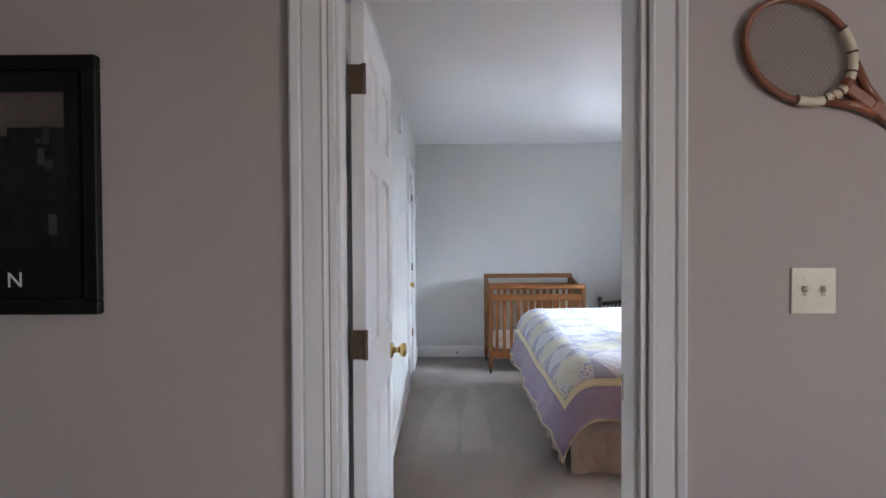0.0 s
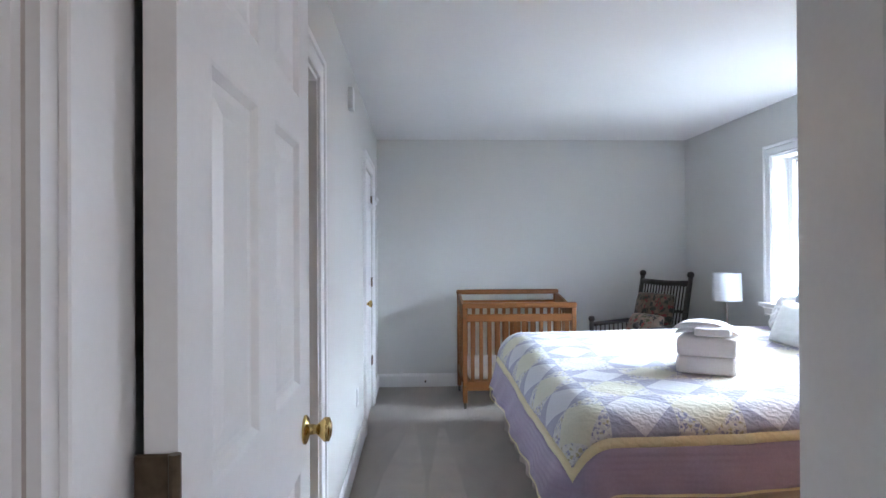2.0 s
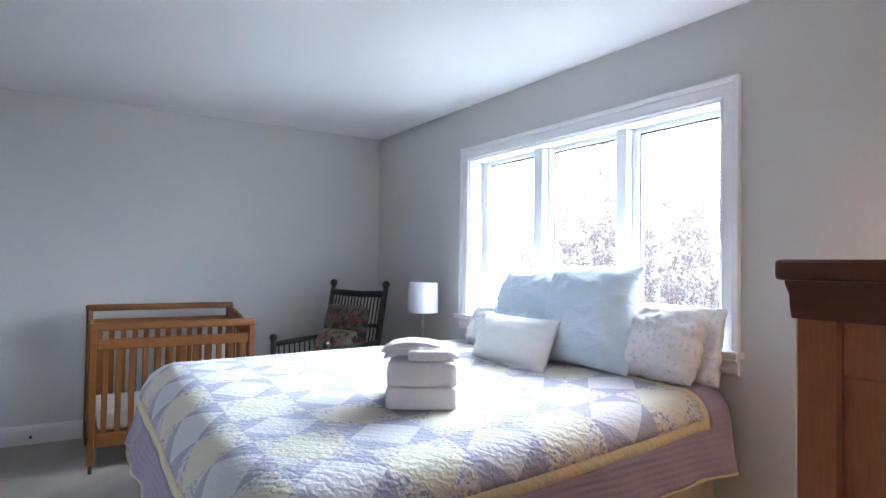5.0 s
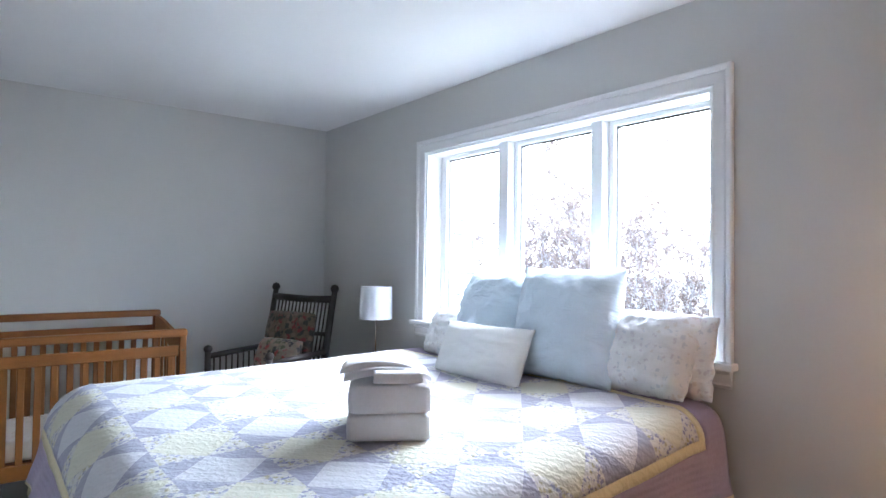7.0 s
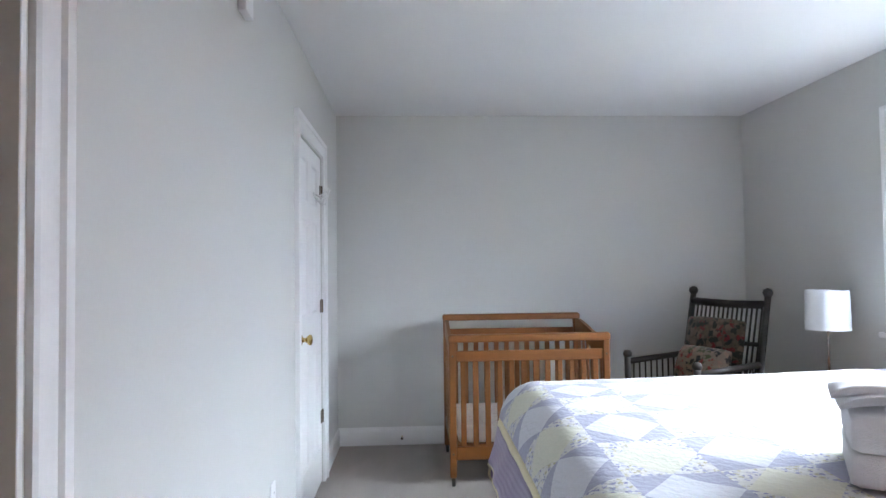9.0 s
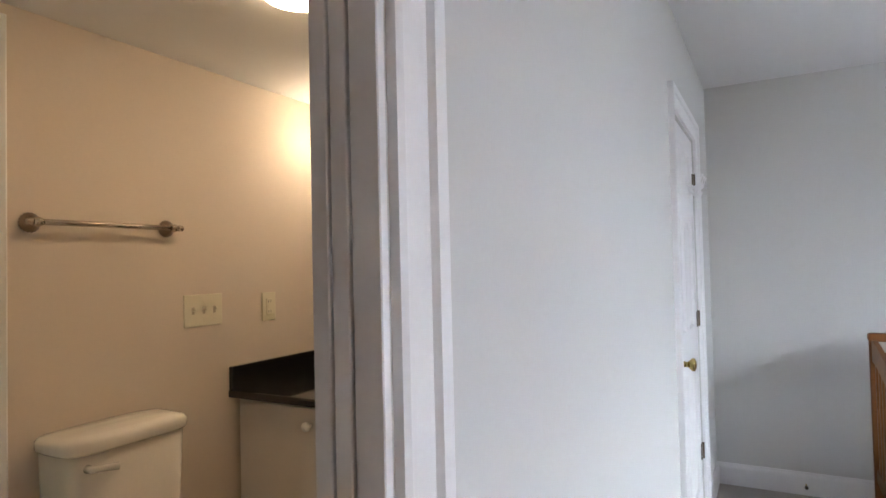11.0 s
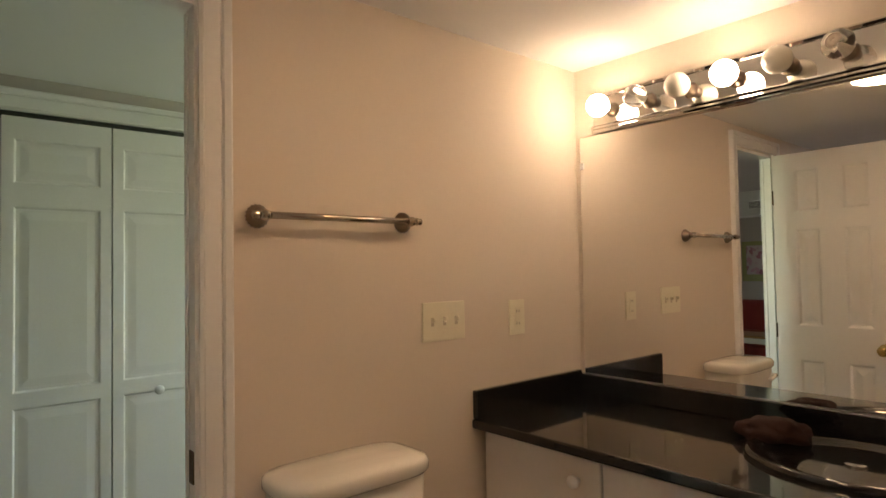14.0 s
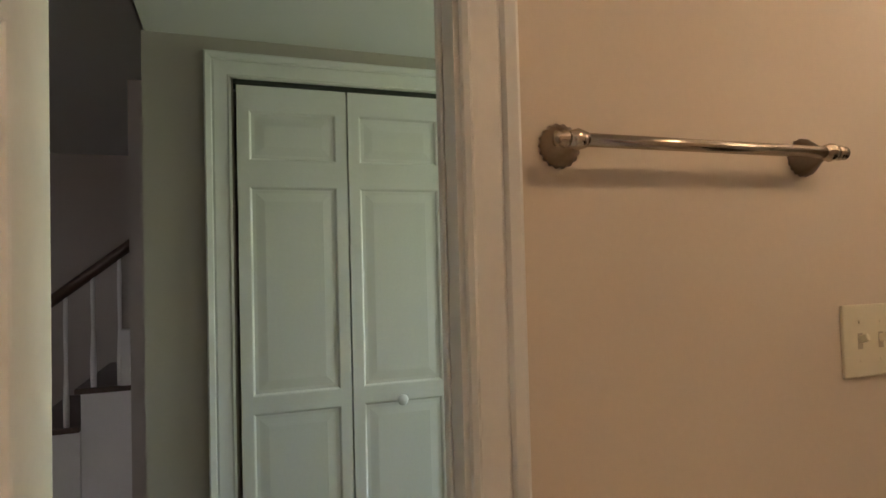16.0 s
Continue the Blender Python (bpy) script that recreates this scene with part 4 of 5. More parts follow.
def draped(name, w, d, h, sag, material, m, label):
    """A thin folded cloth arched over what lies beneath."""
    bm = bmesh.new()
    n = 16
    top, bot = [], []
    for i in range(n + 1):
        u = 2 * i / n - 1
        z = h + sag * (1 - u * u)
        th = 0.022 * (1 - 0.5 * abs(u) ** 6)
        top.append([bm.verts.new((u * w / 2, y, z + th + 0.003 * noise.noise(Vector((u * 4, y * 12, 2))))) for y in (-d / 2, -d / 4, 0, d / 4, d / 2)])
        bot.append([bm.verts.new((u * w / 2, y * 1.0, z)) for y in (-d / 2, -d / 4, 0, d / 4, d / 2)])
    for i in range(n):
        for j in range(4):
            bm.faces.new((top[i][j], top[i + 1][j], top[i + 1][j + 1], top[i][j + 1])).smooth = True
            bm.faces.new((bot[i][j], bot[i][j + 1], bot[i + 1][j + 1], bot[i + 1][j])).smooth = True
        for j in (0, 4):
            bm.faces.new((top[i][j], top[i + 1][j], bot[i + 1][j], bot[i][j]))
    for i in (0, n):
        for j in range(4):
            bm.faces.new((top[i][j], top[i][j + 1], bot[i][j + 1], bot[i][j]))
    bmesh.ops.recalc_face_normals(bm, faces=bm.faces)
    ob = part(name, bm, material)
    ob.matrix_world = m
    return tagged(ob, label, "towel", "stack of towels on the bed")


TX, TY, TR, TZ = 1.695, 3.937, -33, MZ + 0.030
folded("towel", 0.275, 0.32, 0.088, TOWEL, pose(TX, TY, TZ, 0, 0, TR), "folded white bath towel at the bottom of a stack", 1.1)
folded("towel", 0.272, 0.31, 0.095, TOWEL, pose(TX, TY, TZ + 0.088, 0, 0, TR + 1), "folded white bath towel on another towel", 3.3)
draped("hand_towel", 0.30, 0.23, 0.0, 0.022, TOWEL, pose(TX + 0.01, TY + 0.03, TZ + 0.186, 0, 0, TR + 2), "white hand towel arched over the stack")
draped("hand_towel", 0.265, 0.19, 0.0, 0.02, TOWEL, pose(TX + 0.0, TY + 0.07, TZ + 0.203, 0, 0, TR), "white hand towel lying on another")
folded("washcloth", 0.165, 0.10, 0.036, TOWEL, pose(TX - 0.03, TY - 0.10, TZ + 0.190, 0, 0, TR), "small folded white washcloth in front of the stack", 5.1)

# ---------------------------------------------------------------- bedroom: crib, chair, lamp, chest


def crib():
    """A honey pine mini crib, 0.98 wide, its back against the north wall."""
    ob = base("crib", 1.055, 6.27, 0)
    hw, y0, y1 = 0.485, -0.33, 0.33
    for sx in (-1, 1):
        x = sx * (hw - 0.02)
        part("leg", boxes((x - 0.02, x + 0.02, y0 - 0.02, y0 + 0.02, 0.055, 0.86, 0.005)), PINE_V, ob)
        part("leg", boxes((x - 0.02, x + 0.02, y1 - 0.02, y1 + 0.02, 0.055, 0.945, 0.005)), PINE_V, ob)
        for y in (y0, y1):
            part("caster", lathe([(0.006, -0.012), (0.021, -0.010), (0.0225, 0), (0.021, 0.010), (0.006, 0.012)], 18, boxes((x - 0.012, x + 0.012, y - 0.016, y + 0.016, 0.038, 0.056, 0.003)), pose(x, y, 0.0225, 0, 90)), BLACKWOOD, ob, "small dark caster wheel")
        # end panel: curved top board and slats
        bm = bmesh.new()
        n = 12
        a, b = [], []
        for i in range(n + 1):
            s = i / n
            y = y0 + 0.02 + (y1 - y0 - 0.04) * s
            f = s * s * (3 - 2 * s)
            top = 0.855 + 0.075 * f
            a.append([bm.verts.new((x - 0.011, y, top - 0.11)), bm.verts.new((x - 0.011, y, top))])
            b.append([bm.verts.new((x + 0.011, y, top - 0.11)), bm.verts.new((x + 0.011, y, top))])
        for i in range(n):
            bm.faces.new((a[i][0], a[i + 1][0], a[i + 1][1], a[i][1]))
            bm.faces.new((b[i][0], b[i][1], b[i + 1][1], b[i + 1][0]))
            bm.faces.new((a[i][1], a[i + 1][1], b[i + 1][1], b[i][1]))
            bm.faces.new((a[i][0], b[i][0], b[i + 1][0], a[i + 1][0]))
        bmesh.ops.recalc_face_normals(bm, faces=bm.faces)
        part("end_top_board", bm, PINE, ob)
        part("end_rail", boxes((x - 0.011, x + 0.011, y0 + 0.02, y1 - 0.02, 0.19, 0.26, 0.004)), PINE, ob)
        for k in range(6):
            y = y0 + 0.09 + k * (y1 - y0 - 0.18) / 5
            part("slat", boxes((x - 0.007, x + 0.007, y - 0.014, y + 0.014, 0.26, 0.77 + 0.01 * k, 0.003)), PINE_V, ob)
    # rounded capping rails, front and back
    part("top_rail", boxes((-hw - 0.005, hw + 0.005, y0 - 0.031, y0 + 0.031, 0.850, 0.897, 0.018, 4)), PINE, ob, smooth=False)
    part("top_rail", boxes((-hw - 0.005, hw + 0.005, y1 - 0.031, y1 + 0.031, 0.922, 0.967, 0.018, 4)), PINE, ob)
    part("upper_rail", boxes((-hw + 0.04, hw - 0.04, y0 - 0.011, y0 + 0.011, 0.735, 0.80, 0.005)), PINE, ob)
    part("upper_rail", boxes((-hw + 0.04, hw - 0.04, y1 - 0.011, y1 + 0.011, 0.79, 0.865, 0.005)), PINE, ob)
    part("lower_rail", boxes((-hw + 0.04, hw - 0.04, y0 - 0.011, y0 + 0.011, 0.155, 0.235, 0.005)), PINE, ob)
    part("lower_rail", boxes((-hw + 0.04, hw - 0.04, y1 - 0.011, y1 + 0.011, 0.19, 0.26, 0.005)), PINE, ob)
    for k in range(12):
        x = -hw + 0.085 + k * (2 * hw - 0.17) / 11
        part("slat", boxes((x - 0.0165, x + 0.0165, y0 - 0.007, y0 + 0.007, 0.235, 0.735, 0.003)), PINE_V, ob)
        part("slat", boxes((x - 0.0165, x + 0.0165, y1 - 0.007, y1 + 0.007, 0.26, 0.79, 0.003)), PINE_V, ob)
    for sx in (-1, 1):
        for z in (0.77, 0.195):
            part("bolt", lathe([(0.007, 0), (0.007, 0.003), (0, 0.004)], 10, m=pose(sx * (hw - 0.02), y0 - 0.02, z, 90)), BRONZE, ob)
    part("mattress_support", boxes((-hw + 0.045, hw - 0.045, y0 + 0.02, y1 - 0.02, 0.215, 0.24)), PINE, ob)
    return tagged(ob, "honey pine slatted crib standing against the wall", "crib")


crib()
cm = part("crib_mattress", boxes((-0.43, 0.43, -0.295, 0.295, 0, 0.11, 0.03, 3)), speckled("mattress_print", (0.74, 0.70, 0.66), [(0.6, 0.45, 0.42), (0.55, 0.55, 0.5)], 30, 0.25), smooth=True)
cm.matrix_world = pose(1.055, 6.27, 0.241)
tagged(cm, "thin cream print crib mattress inside the crib", "mattress")


def armchair():
    """High-backed dark wood chair; local -y is its front."""
    ob = base("armchair", 2.21, 6.105, 0, 0)
    ob.matrix_world = pose(2.11, 6.09, 0, 0, 0, -69)
    W, D = 0.29, 0.25
    lean = 0.10
    for sx in (-1, 1):
        x = sx * W
        part("back_post", rod([(x, D - 0.02, 0), (x, D - 0.03, 0.42), (x, D + lean, 1.10)], [0.02, 0.024, 0.02], 10), BLACKWOOD, ob, smooth=True)
        part("finial", lathe([(0.012, 0), (0.027, 0.012), (0.031, 0.03), (0.024, 0.05), (0, 0.06)], 14, m=Matrix.Translation((x, D + lean, 1.09))), BLACKWOOD, ob, smooth=True)
        part("front_leg", rod([(x, -D, 0), (x, -D, 0.70)], 0.021, 10), BLACKWOOD, ob, smooth=True)
        part("finial", lathe([(0.012, 0), (0.026, 0.01), (0.03, 0.026), (0.022, 0.045), (0, 0.052)], 14, m=Matrix.Translation((x, -D, 0.69))), BLACKWOOD, ob, smooth=True)
        part("arm", rod([(x, -D, 0.665), (x, D, 0.685)], 0.02, 10), BLACKWOOD, ob, smooth=True)
        part("arm_rail", rod([(x, -D, 0.53), (x, D, 0.53)], 0.013, 8), BLACKWOOD, ob, smooth=True)
        part("side_rail", rod([(x, -D, 0.40), (x, D, 0.40)], 0.018, 8), BLACKWOOD, ob, smooth=True)
        part("side_stretcher", rod([(x, -D, 0.18), (x, D, 0.18)], 0.012, 8), BLACKWOOD, ob, smooth=True)
        for k in range(9):
            y = -D + 0.05 + k * 0.05
            part("arm_spindle", rod([(x, y, 0.53), (x, y, 0.67)], 0.006, 6), BLACKWOOD, ob)
    for z, y, r in ((1.045, D + lean * 0.92, 0.027), (0.80, D + lean * 0.55, 0.014), (0.50, D - 0.01, 0.016)):
        part("back_rail", rod([(-W, y, z), (-W / 2, y + 0.012, z - 0.006), (0, y + 0.016, z - 0.01), (W / 2, y + 0.012, z - 0.006), (W, y, z)], r, 10), BLACKWOOD, ob, smooth=True)
    for k in range(15):
        x = -W + 0.04 + k * (2 * W - 0.08) / 14
        part("back_spindle", rod([(x, D - 0.005, 0.50), (x, D + lean * 0.92 + 0.01, 1.04)], 0.0065, 6), BLACKWOOD, ob)
    part("front_rail", rod([(-W, -D, 0.40), (W, -D, 0.40)], 0.02, 8), BLACKWOOD, ob, smooth=True)
    part("front_stretcher", rod([(-W, -D, 0.2), (W, -D, 0.2)], 0.013, 8), BLACKWOOD, ob, smooth=True)
    part("seat", boxes((-W + 0.015, W - 0.015, -D + 0.01, D - 0.02, 0.40, 0.44, 0.012, 2)), BLACKWOOD, ob)
    return tagged(ob, "dark-stained high-backed armchair with spindles in the corner", "chair")


ac = armchair()
CH = pose(2.11, 6.09, 0, 0, 0, -69)
pillow("cushion", 0.48, 0.42, 0.12, NEEDLE, CH @ pose(0, 0.15, 0.55, -12), "needlepoint cushion with red roses on the chair", 0.004, 3.0, group="cushions on the armchair")
pillow("cushion", 0.42, 0.24, 0.14, NEEDLE2, CH @ pose(0.0, 0.05, 0.55, -24), "cream rose-print cushion on the chair seat", 0.005, 6.0, group="cushions on the armchair")
pillow("seat_cushion", 0.50, 0.44, 0.13, NEEDLE, CH @ pose(0, 0.21, 0.507, 90), "flat rose-print seat cushion on the chair", 0.004, 8.0, group="cushions on the armchair")


def nightstand(x, y, label):
    ob = base("nightstand", x, y, 0)
    for sx in (-1, 1):
        for sy in (-1, 1):
            part("leg", boxes((sx * 0.175 - 0.018, sx * 0.175 + 0.018, sy * 0.2 - 0.018, sy * 0.2 + 0.018, 0, 0.60, 0.004)), OAK, ob)
    part("tabletop", boxes((-0.21, 0.21, -0.24, 0.24, 0.60, 0.625, 0.006, 2)), OAK, ob)
    part("apron", boxes((-0.175, 0.175, -0.2, 0.2, 0.50, 0.60)), OAK, ob)
    d = part("drawer", boxes((-0.197, -0.176, -0.17, 0.17, 0.512, 0.588, 0.004)), OAK, ob)
    part("knob", lathe([(0.006, 0), (0.006, 0.01), (0.014, 0.018), (0, 0.026)], 12, m=pose(-0.197, 0, 0.55, 0, -90)), BRASS, d)
    part("shelf", boxes((-0.17, 0.17, -0.19, 0.19, 0.16, 0.18)), OAK, ob)
    return tagged(ob, label, "nightstand", "nightstands of the bed")


nightstand(2.68, 5.70, "small oak nightstand beside the bed")
nightstand(2.67, 2.25, "small oak nightstand in the corner behind the chest")


def table_lamp(x, y, shade, words, label):
    ob = base("table_lamp", x, y, 0.626)
    part("base", lathe([(0.075, 0), (0.075, 0.008), (0.06, 0.016), (0.012, 0.022), (0.008, 0.03)], 24), NICKEL, ob, smooth=True)
    part("stem", rod([(0, 0, 0.025), (0, 0, 0.36)], 0.006, 10), NICKEL, ob, smooth=True)
    bm = bmesh.new()
    n = 40
    for r, flip in ((0.112, False), (0.1095, True)):
        lo = [bm.verts.new((r * math.cos(6.28319 * i / n), r * math.sin(6.28319 * i / n), 0.30)) for i in range(n)]
        hi = [bm.verts.new((r * 0.96 * math.cos(6.28319 * i / n), r * 0.96 * math.sin(6.28319 * i / n), 0.52)) for i in range(n)]
        for i in range(n):
            q = (lo[i], lo[(i + 1) % n], hi[(i + 1) % n], hi[i])
            bm.faces.new(q[::-1] if flip else q).smooth = True
    part("shade", bm, shade, ob, words)
    part("socket", lathe([(0.016, 0.33), (0.016, 0.38), (0.01, 0.385)], 14), BRASS, ob)
    part("bulb", lathe([(0.01, 0.38), (0.028, 0.42), (0.03, 0.44), (0.02, 0.465), (0, 0.472)], 16), BULB_OFF, ob, smooth=True)
    return tagged(ob, label, "lamp", "bedside lamps")


table_lamp(2.685, 5.62, SHADE, "white drum shade", "table lamp with a white drum shade, unlit, on the nightstand")
table_lamp(2.69, 2.25, SHADE_ON, "warmly lit drum shade", "table lamp with a warmly lit drum shade on the nightstand")


def chest():
    """Tall cherry chest against the south wall; its side faces the doorway."""
    ob = base("chest_of_drawers", 1.256, 1.60, 0)
    w, d, h = 0.95, 0.622, 1.250
    for x0, x1 in ((0.0, 0.022), (w - 0.022, w)):
        side = part("side_panel", boxes((x0 + 0.006, x1 - 0.006, 0.055, d - 0.055, 0.12, h - 0.06)), CHERRY, ob)
        for y0, y1 in ((0, 0.055), (d - 0.055, d)):
            part("post", boxes((x0 - 0.004, x1 + 0.004, y0, y1, 0.0, h, 0.004)), CHERRY, ob)
        part("side_rail", boxes((x0, x1, 0.055, d - 0.055, h - 0.10, h, 0.003)), CHERRY, ob)
        part("side_rail", boxes((x0, x1, 0.055, d - 0.055, 0.08, 0.16, 0.003)), CHERRY, ob)
    part("back_panel", boxes((0.022, w - 0.022, 0.0, 0.012, 0.1, h)), CHERRY, ob)
    prof = [(0, 0), (0, 0.006), (0.012, 0.008), (0.03, 0.009), (0.045, 0.015), (0.05, 0.015), (0.05, 0)]
    bm = moulding(prof, (-0.004, d, h - 0.03), (-0.004, 0, h - 0.03), (0, 0, 1), (-1, 0, 0))
    moulding(prof, (w + 0.004, 0, h - 0.03), (w + 0.004, d, h - 0.03), (0, 0, 1), (1, 0, 0), bm=bm)
    moulding(prof, (w, d, h - 0.03), (0, d, h - 0.03), (0, 0, 1), (0, 1, 0), bm=bm)
    part("cornice", bm, CHERRY_TOP, ob, "moulded dark cornice")
    part("top", boxes((-0.024, w + 0.024, -0.005, d + 0.020, h + 0.02, h + 0.048, 0.01, 3)), CHERRY_TOP, ob, "dark polished overhanging top")
    for k in range(5):
        z0 = 0.15 + k * 0.205
        dr = part("drawer", boxes((0.04, w - 0.04, d - 0.02, d + 0.006, z0, z0 + 0.19, 0.005)), CHERRY, ob)
        for x in (0.25, w - 0.25):
            part("pull", lathe([(0.01, 0), (0.009, 0.012), (0.019, 0.024), (0, 0.034)], 14, m=pose(x, d + 0.006, z0 + 0.095, -90)), CHERRY_TOP, dr)
    return tagged(ob, "tall cherry wood chest of drawers with moulded top", "chest of drawers")


chest()

# ---------------------------------------------------------------- bathroom


def vanity():
    ob = base("vanity_cabinet", 0, 0, 0)
    part("body", boxes((BW + 0.001, BE - 0.001, 4.40, BN - 0.001, 0.10, 0.899)), CABINET, ob)
    part("toe_kick", boxes((BW + 0.001, BE - 0.001, 4.46, BN - 0.001, 0.004, 0.10)), SLOT, ob)
    for x0, x1 in ((BW + 0.012, -1.225), (-0.745, BE - 0.012)):
        dr = part("door", boxes((x0, x1, 4.381, 4.399, 0.115, 0.886, 0.003)), CABINET, ob)
        kx = x1 - 0.07 if x0 < -1.5 else x0 + 0.07
        part("knob", lathe([(0.008, 0), (0.007, 0.012), (0.017, 0.02), (0.017, 0.027), (0, 0.033)], 16, m=pose(kx, 4.381, 0.825, 90)), TRIM, dr, "small white knob", True)
    for z0, z1 in ((0.115, 0.31), (0.317, 0.51), (0.517, 0.70), (0.707, 0.886)):
        dr = part("drawer", boxes((-1.219, -0.751, 4.381, 4.399, z0, z1, 0.003)), CABINET, ob)
        part("knob", lathe([(0.008, 0), (0.007, 0.012), (0.017, 0.02), (0.017, 0.027), (0, 0.033)], 16, m=pose(-0.985, 4.381, (z0 + z1) / 2, 90)), TRIM, dr, "small white knob", True)
    return tagged(ob, "white laminate vanity cabinet with doors and drawers", "cabinet")


vanity()
top = base("vanity_counter", 0, 0, 0)
part("worktop", boxes((BW + 0.001, BE - 0.001, 4.338, BN - 0.001, 0.900, 0.928, 0.006, 2)), GRANITE, top)
part("backsplash", boxes((BW + 0.001, BE - 0.001, BN - 0.022, BN - 0.001, 0.928, 1.000, 0.003)), GRANITE, top)
part("side_splash", boxes((BW + 0.001, BW + 0.021, 4.342, BN - 0.022, 0.928, 1.014, 0.003)), GRANITE, top)
tagged(top, "glossy black bathroom counter with backsplash", "counter")
sink = base("sink", -0.74, 4.66, 0.928)
bm = bmesh.new()
n = 40
prof = [(1.0, 0.0), (1.0, 0.010), (0.96, 0.016), (0.90, 0.012), (0.86, 0.004), (0.72, 0.002), (0.4, 0.0015), (0.0, 0.001)]
rings = [[bm.verts.new((0.235 * r * math.cos(6.28319 * i / n), 0.185 * r * math.sin(6.28319 * i / n), z)) for i in range(n)] for r, z in prof[:-1]]
for a, b in zip(rings, rings[1:]):
    for i in range(n):
        bm.faces.new((a[i], a[(i + 1) % n], b[(i + 1) % n], b[i])).smooth = True
bm.faces.new(rings[-1])
part("basin", bm, GRANITE, sink, "glossy black oval basin")
part("drain", lathe([(0.022, 0.002), (0.022, 0.006), (0.012, 0.007), (0, 0.007)], 18), CHROME, sink)
tagged(sink, "black oval drop-in sink in the counter", "sink")
rnd = random.Random(5)
bm = bmesh.new()
bmesh.ops.create_icosphere(bm, subdivisions=4, radius=1)
for v in bm.verts:
    n1 = noise.noise(v.co * 1.6 + Vector((3, 1, 7))) * 0.35 + noise.noise(v.co * 4 + Vector((1, 9, 2))) * 0.14
    p = v.co * (1 + n1)
    v.co = Vector((p.x * 0.085, p.y * 0.055, max(-0.0, 0.024 + p.z * 0.036)))
for f in bm.faces:
    f.smooth = True
cloth = part("washcloth", bm, mat("dark_brown_terry", (0.035, 0.014, 0.011), 0.98, vary=0.25, bump=0.9, bscale=330))
cloth.matrix_world = pose(-0.94, 4.74, 0.928, 0, 0, 20)
tagged(cloth, "crumpled dark brown washcloth on the black counter", "washcloth")

mir = part("mirror", boxes((BW + 0.022, BE - 0.004, BN - 0.007, BN - 0.001, 1.001, 1.857)), MIRROR)
tagged(mir, "large frameless wall mirror above the counter", "mirror")
for i, x in enumerate((BW + 0.03,)):
    cl = part("mirror_clip", boxes((x - 0.008, x + 0.008, BN - 0.011, BN - 0.007, 1.74, 1.765, 0.002)), WPLASTIC)
    tagged(cl, "small white plastic mirror clip", "clip")

bar = base("vanity_light", 0, 0, 0)
LX0, LX1, LZ0, LZ1 = -1.560, -0.66, 1.872, 1.982
part("strip", boxes((LX0, LX1, BN - 0.028, BN - 0.001, LZ0, LZ1, 0.004)), CHROME, bar, "polished chrome strip")
part("edge_moulding", moulding([(0, 0), (0, 0.03), (0.006, 0.036), (0.012, 0.032), (0.018, 0.037), (0.024, 0.03), (0.024, 0)], (LX0, BN - 0.001, LZ0 - 0.012), (LX1, BN - 0.001, LZ0 - 0.012), (0, 0, 1), (0, -1, 0)), CHROME, bar)
part("edge_moulding", moulding([(0, 0), (0, 0.03), (0.006, 0.036), (0.012, 0.03), (0.012, 0)], (LX0, BN - 0.001, LZ1), (LX1, BN - 0.001, LZ1), (0, 0, 1), (0, -1, 0)), CHROME, bar)
for k, kind in enumerate(("on", "clear", "off", "on", "off", "clear")):
    x = LX0 + 0.085 + k * 0.140
    zc = (LZ0 + LZ1) / 2
    part("socket", lathe([(0.026, 0), (0.022, 0.006), (0.016, 0.012), (0.018, 0.04), (0.014, 0.042)], 18, m=pose(x, BN - 0.028, zc, 90)), NICKEL_DARK, bar, smooth=True)
    r = 0.038
    prof = [(0.013, 0.0), (0.015, 0.008)] + [(r * math.sin(a), 0.018 + r - r * math.cos(a)) for a in [0.45 + 0.27 * i for i in range(10)]] + [(0, 0.018 + 2 * r)]
    b = part("bulb", lathe(prof, 24, m=pose(x, BN - 0.062, zc, 90)), {"on": BULB_ON, "off": BULB_OFF, "clear": CLEAR}[kind], bar, {"on": "lit round bulb", "off": "unlit frosted round bulb", "clear": "clear round bulb, unlit"}[kind], True)
    if kind == "clear":
        b.visible_shadow = False
        part("filament_stem", lathe([(0.006, 0), (0.006, 0.03), (0.003, 0.045)], 10, m=pose(x, BN - 0.07, zc, 90)), BULB_OFF, bar)
tagged(bar, "chrome strip light with round bulbs, two of them lit", "vanity light")

dome = base("ceiling_light", -0.93, 3.95, BC)
part("base", lathe([(0.10, -0.012), (0.10, 0.0), (0, 0.0)], 28), BRASS, dome)
part("globe", lathe([(0.0, -0.036), (0.05, -0.034), (0.078, -0.029), (0.088, -0.024), (0.085, -0.012)], 28), DOME_ON, dome, "lit cream glass dome", True)
tagged(dome, "small flush ceiling light with a cream glass dome, lit", "ceiling light")

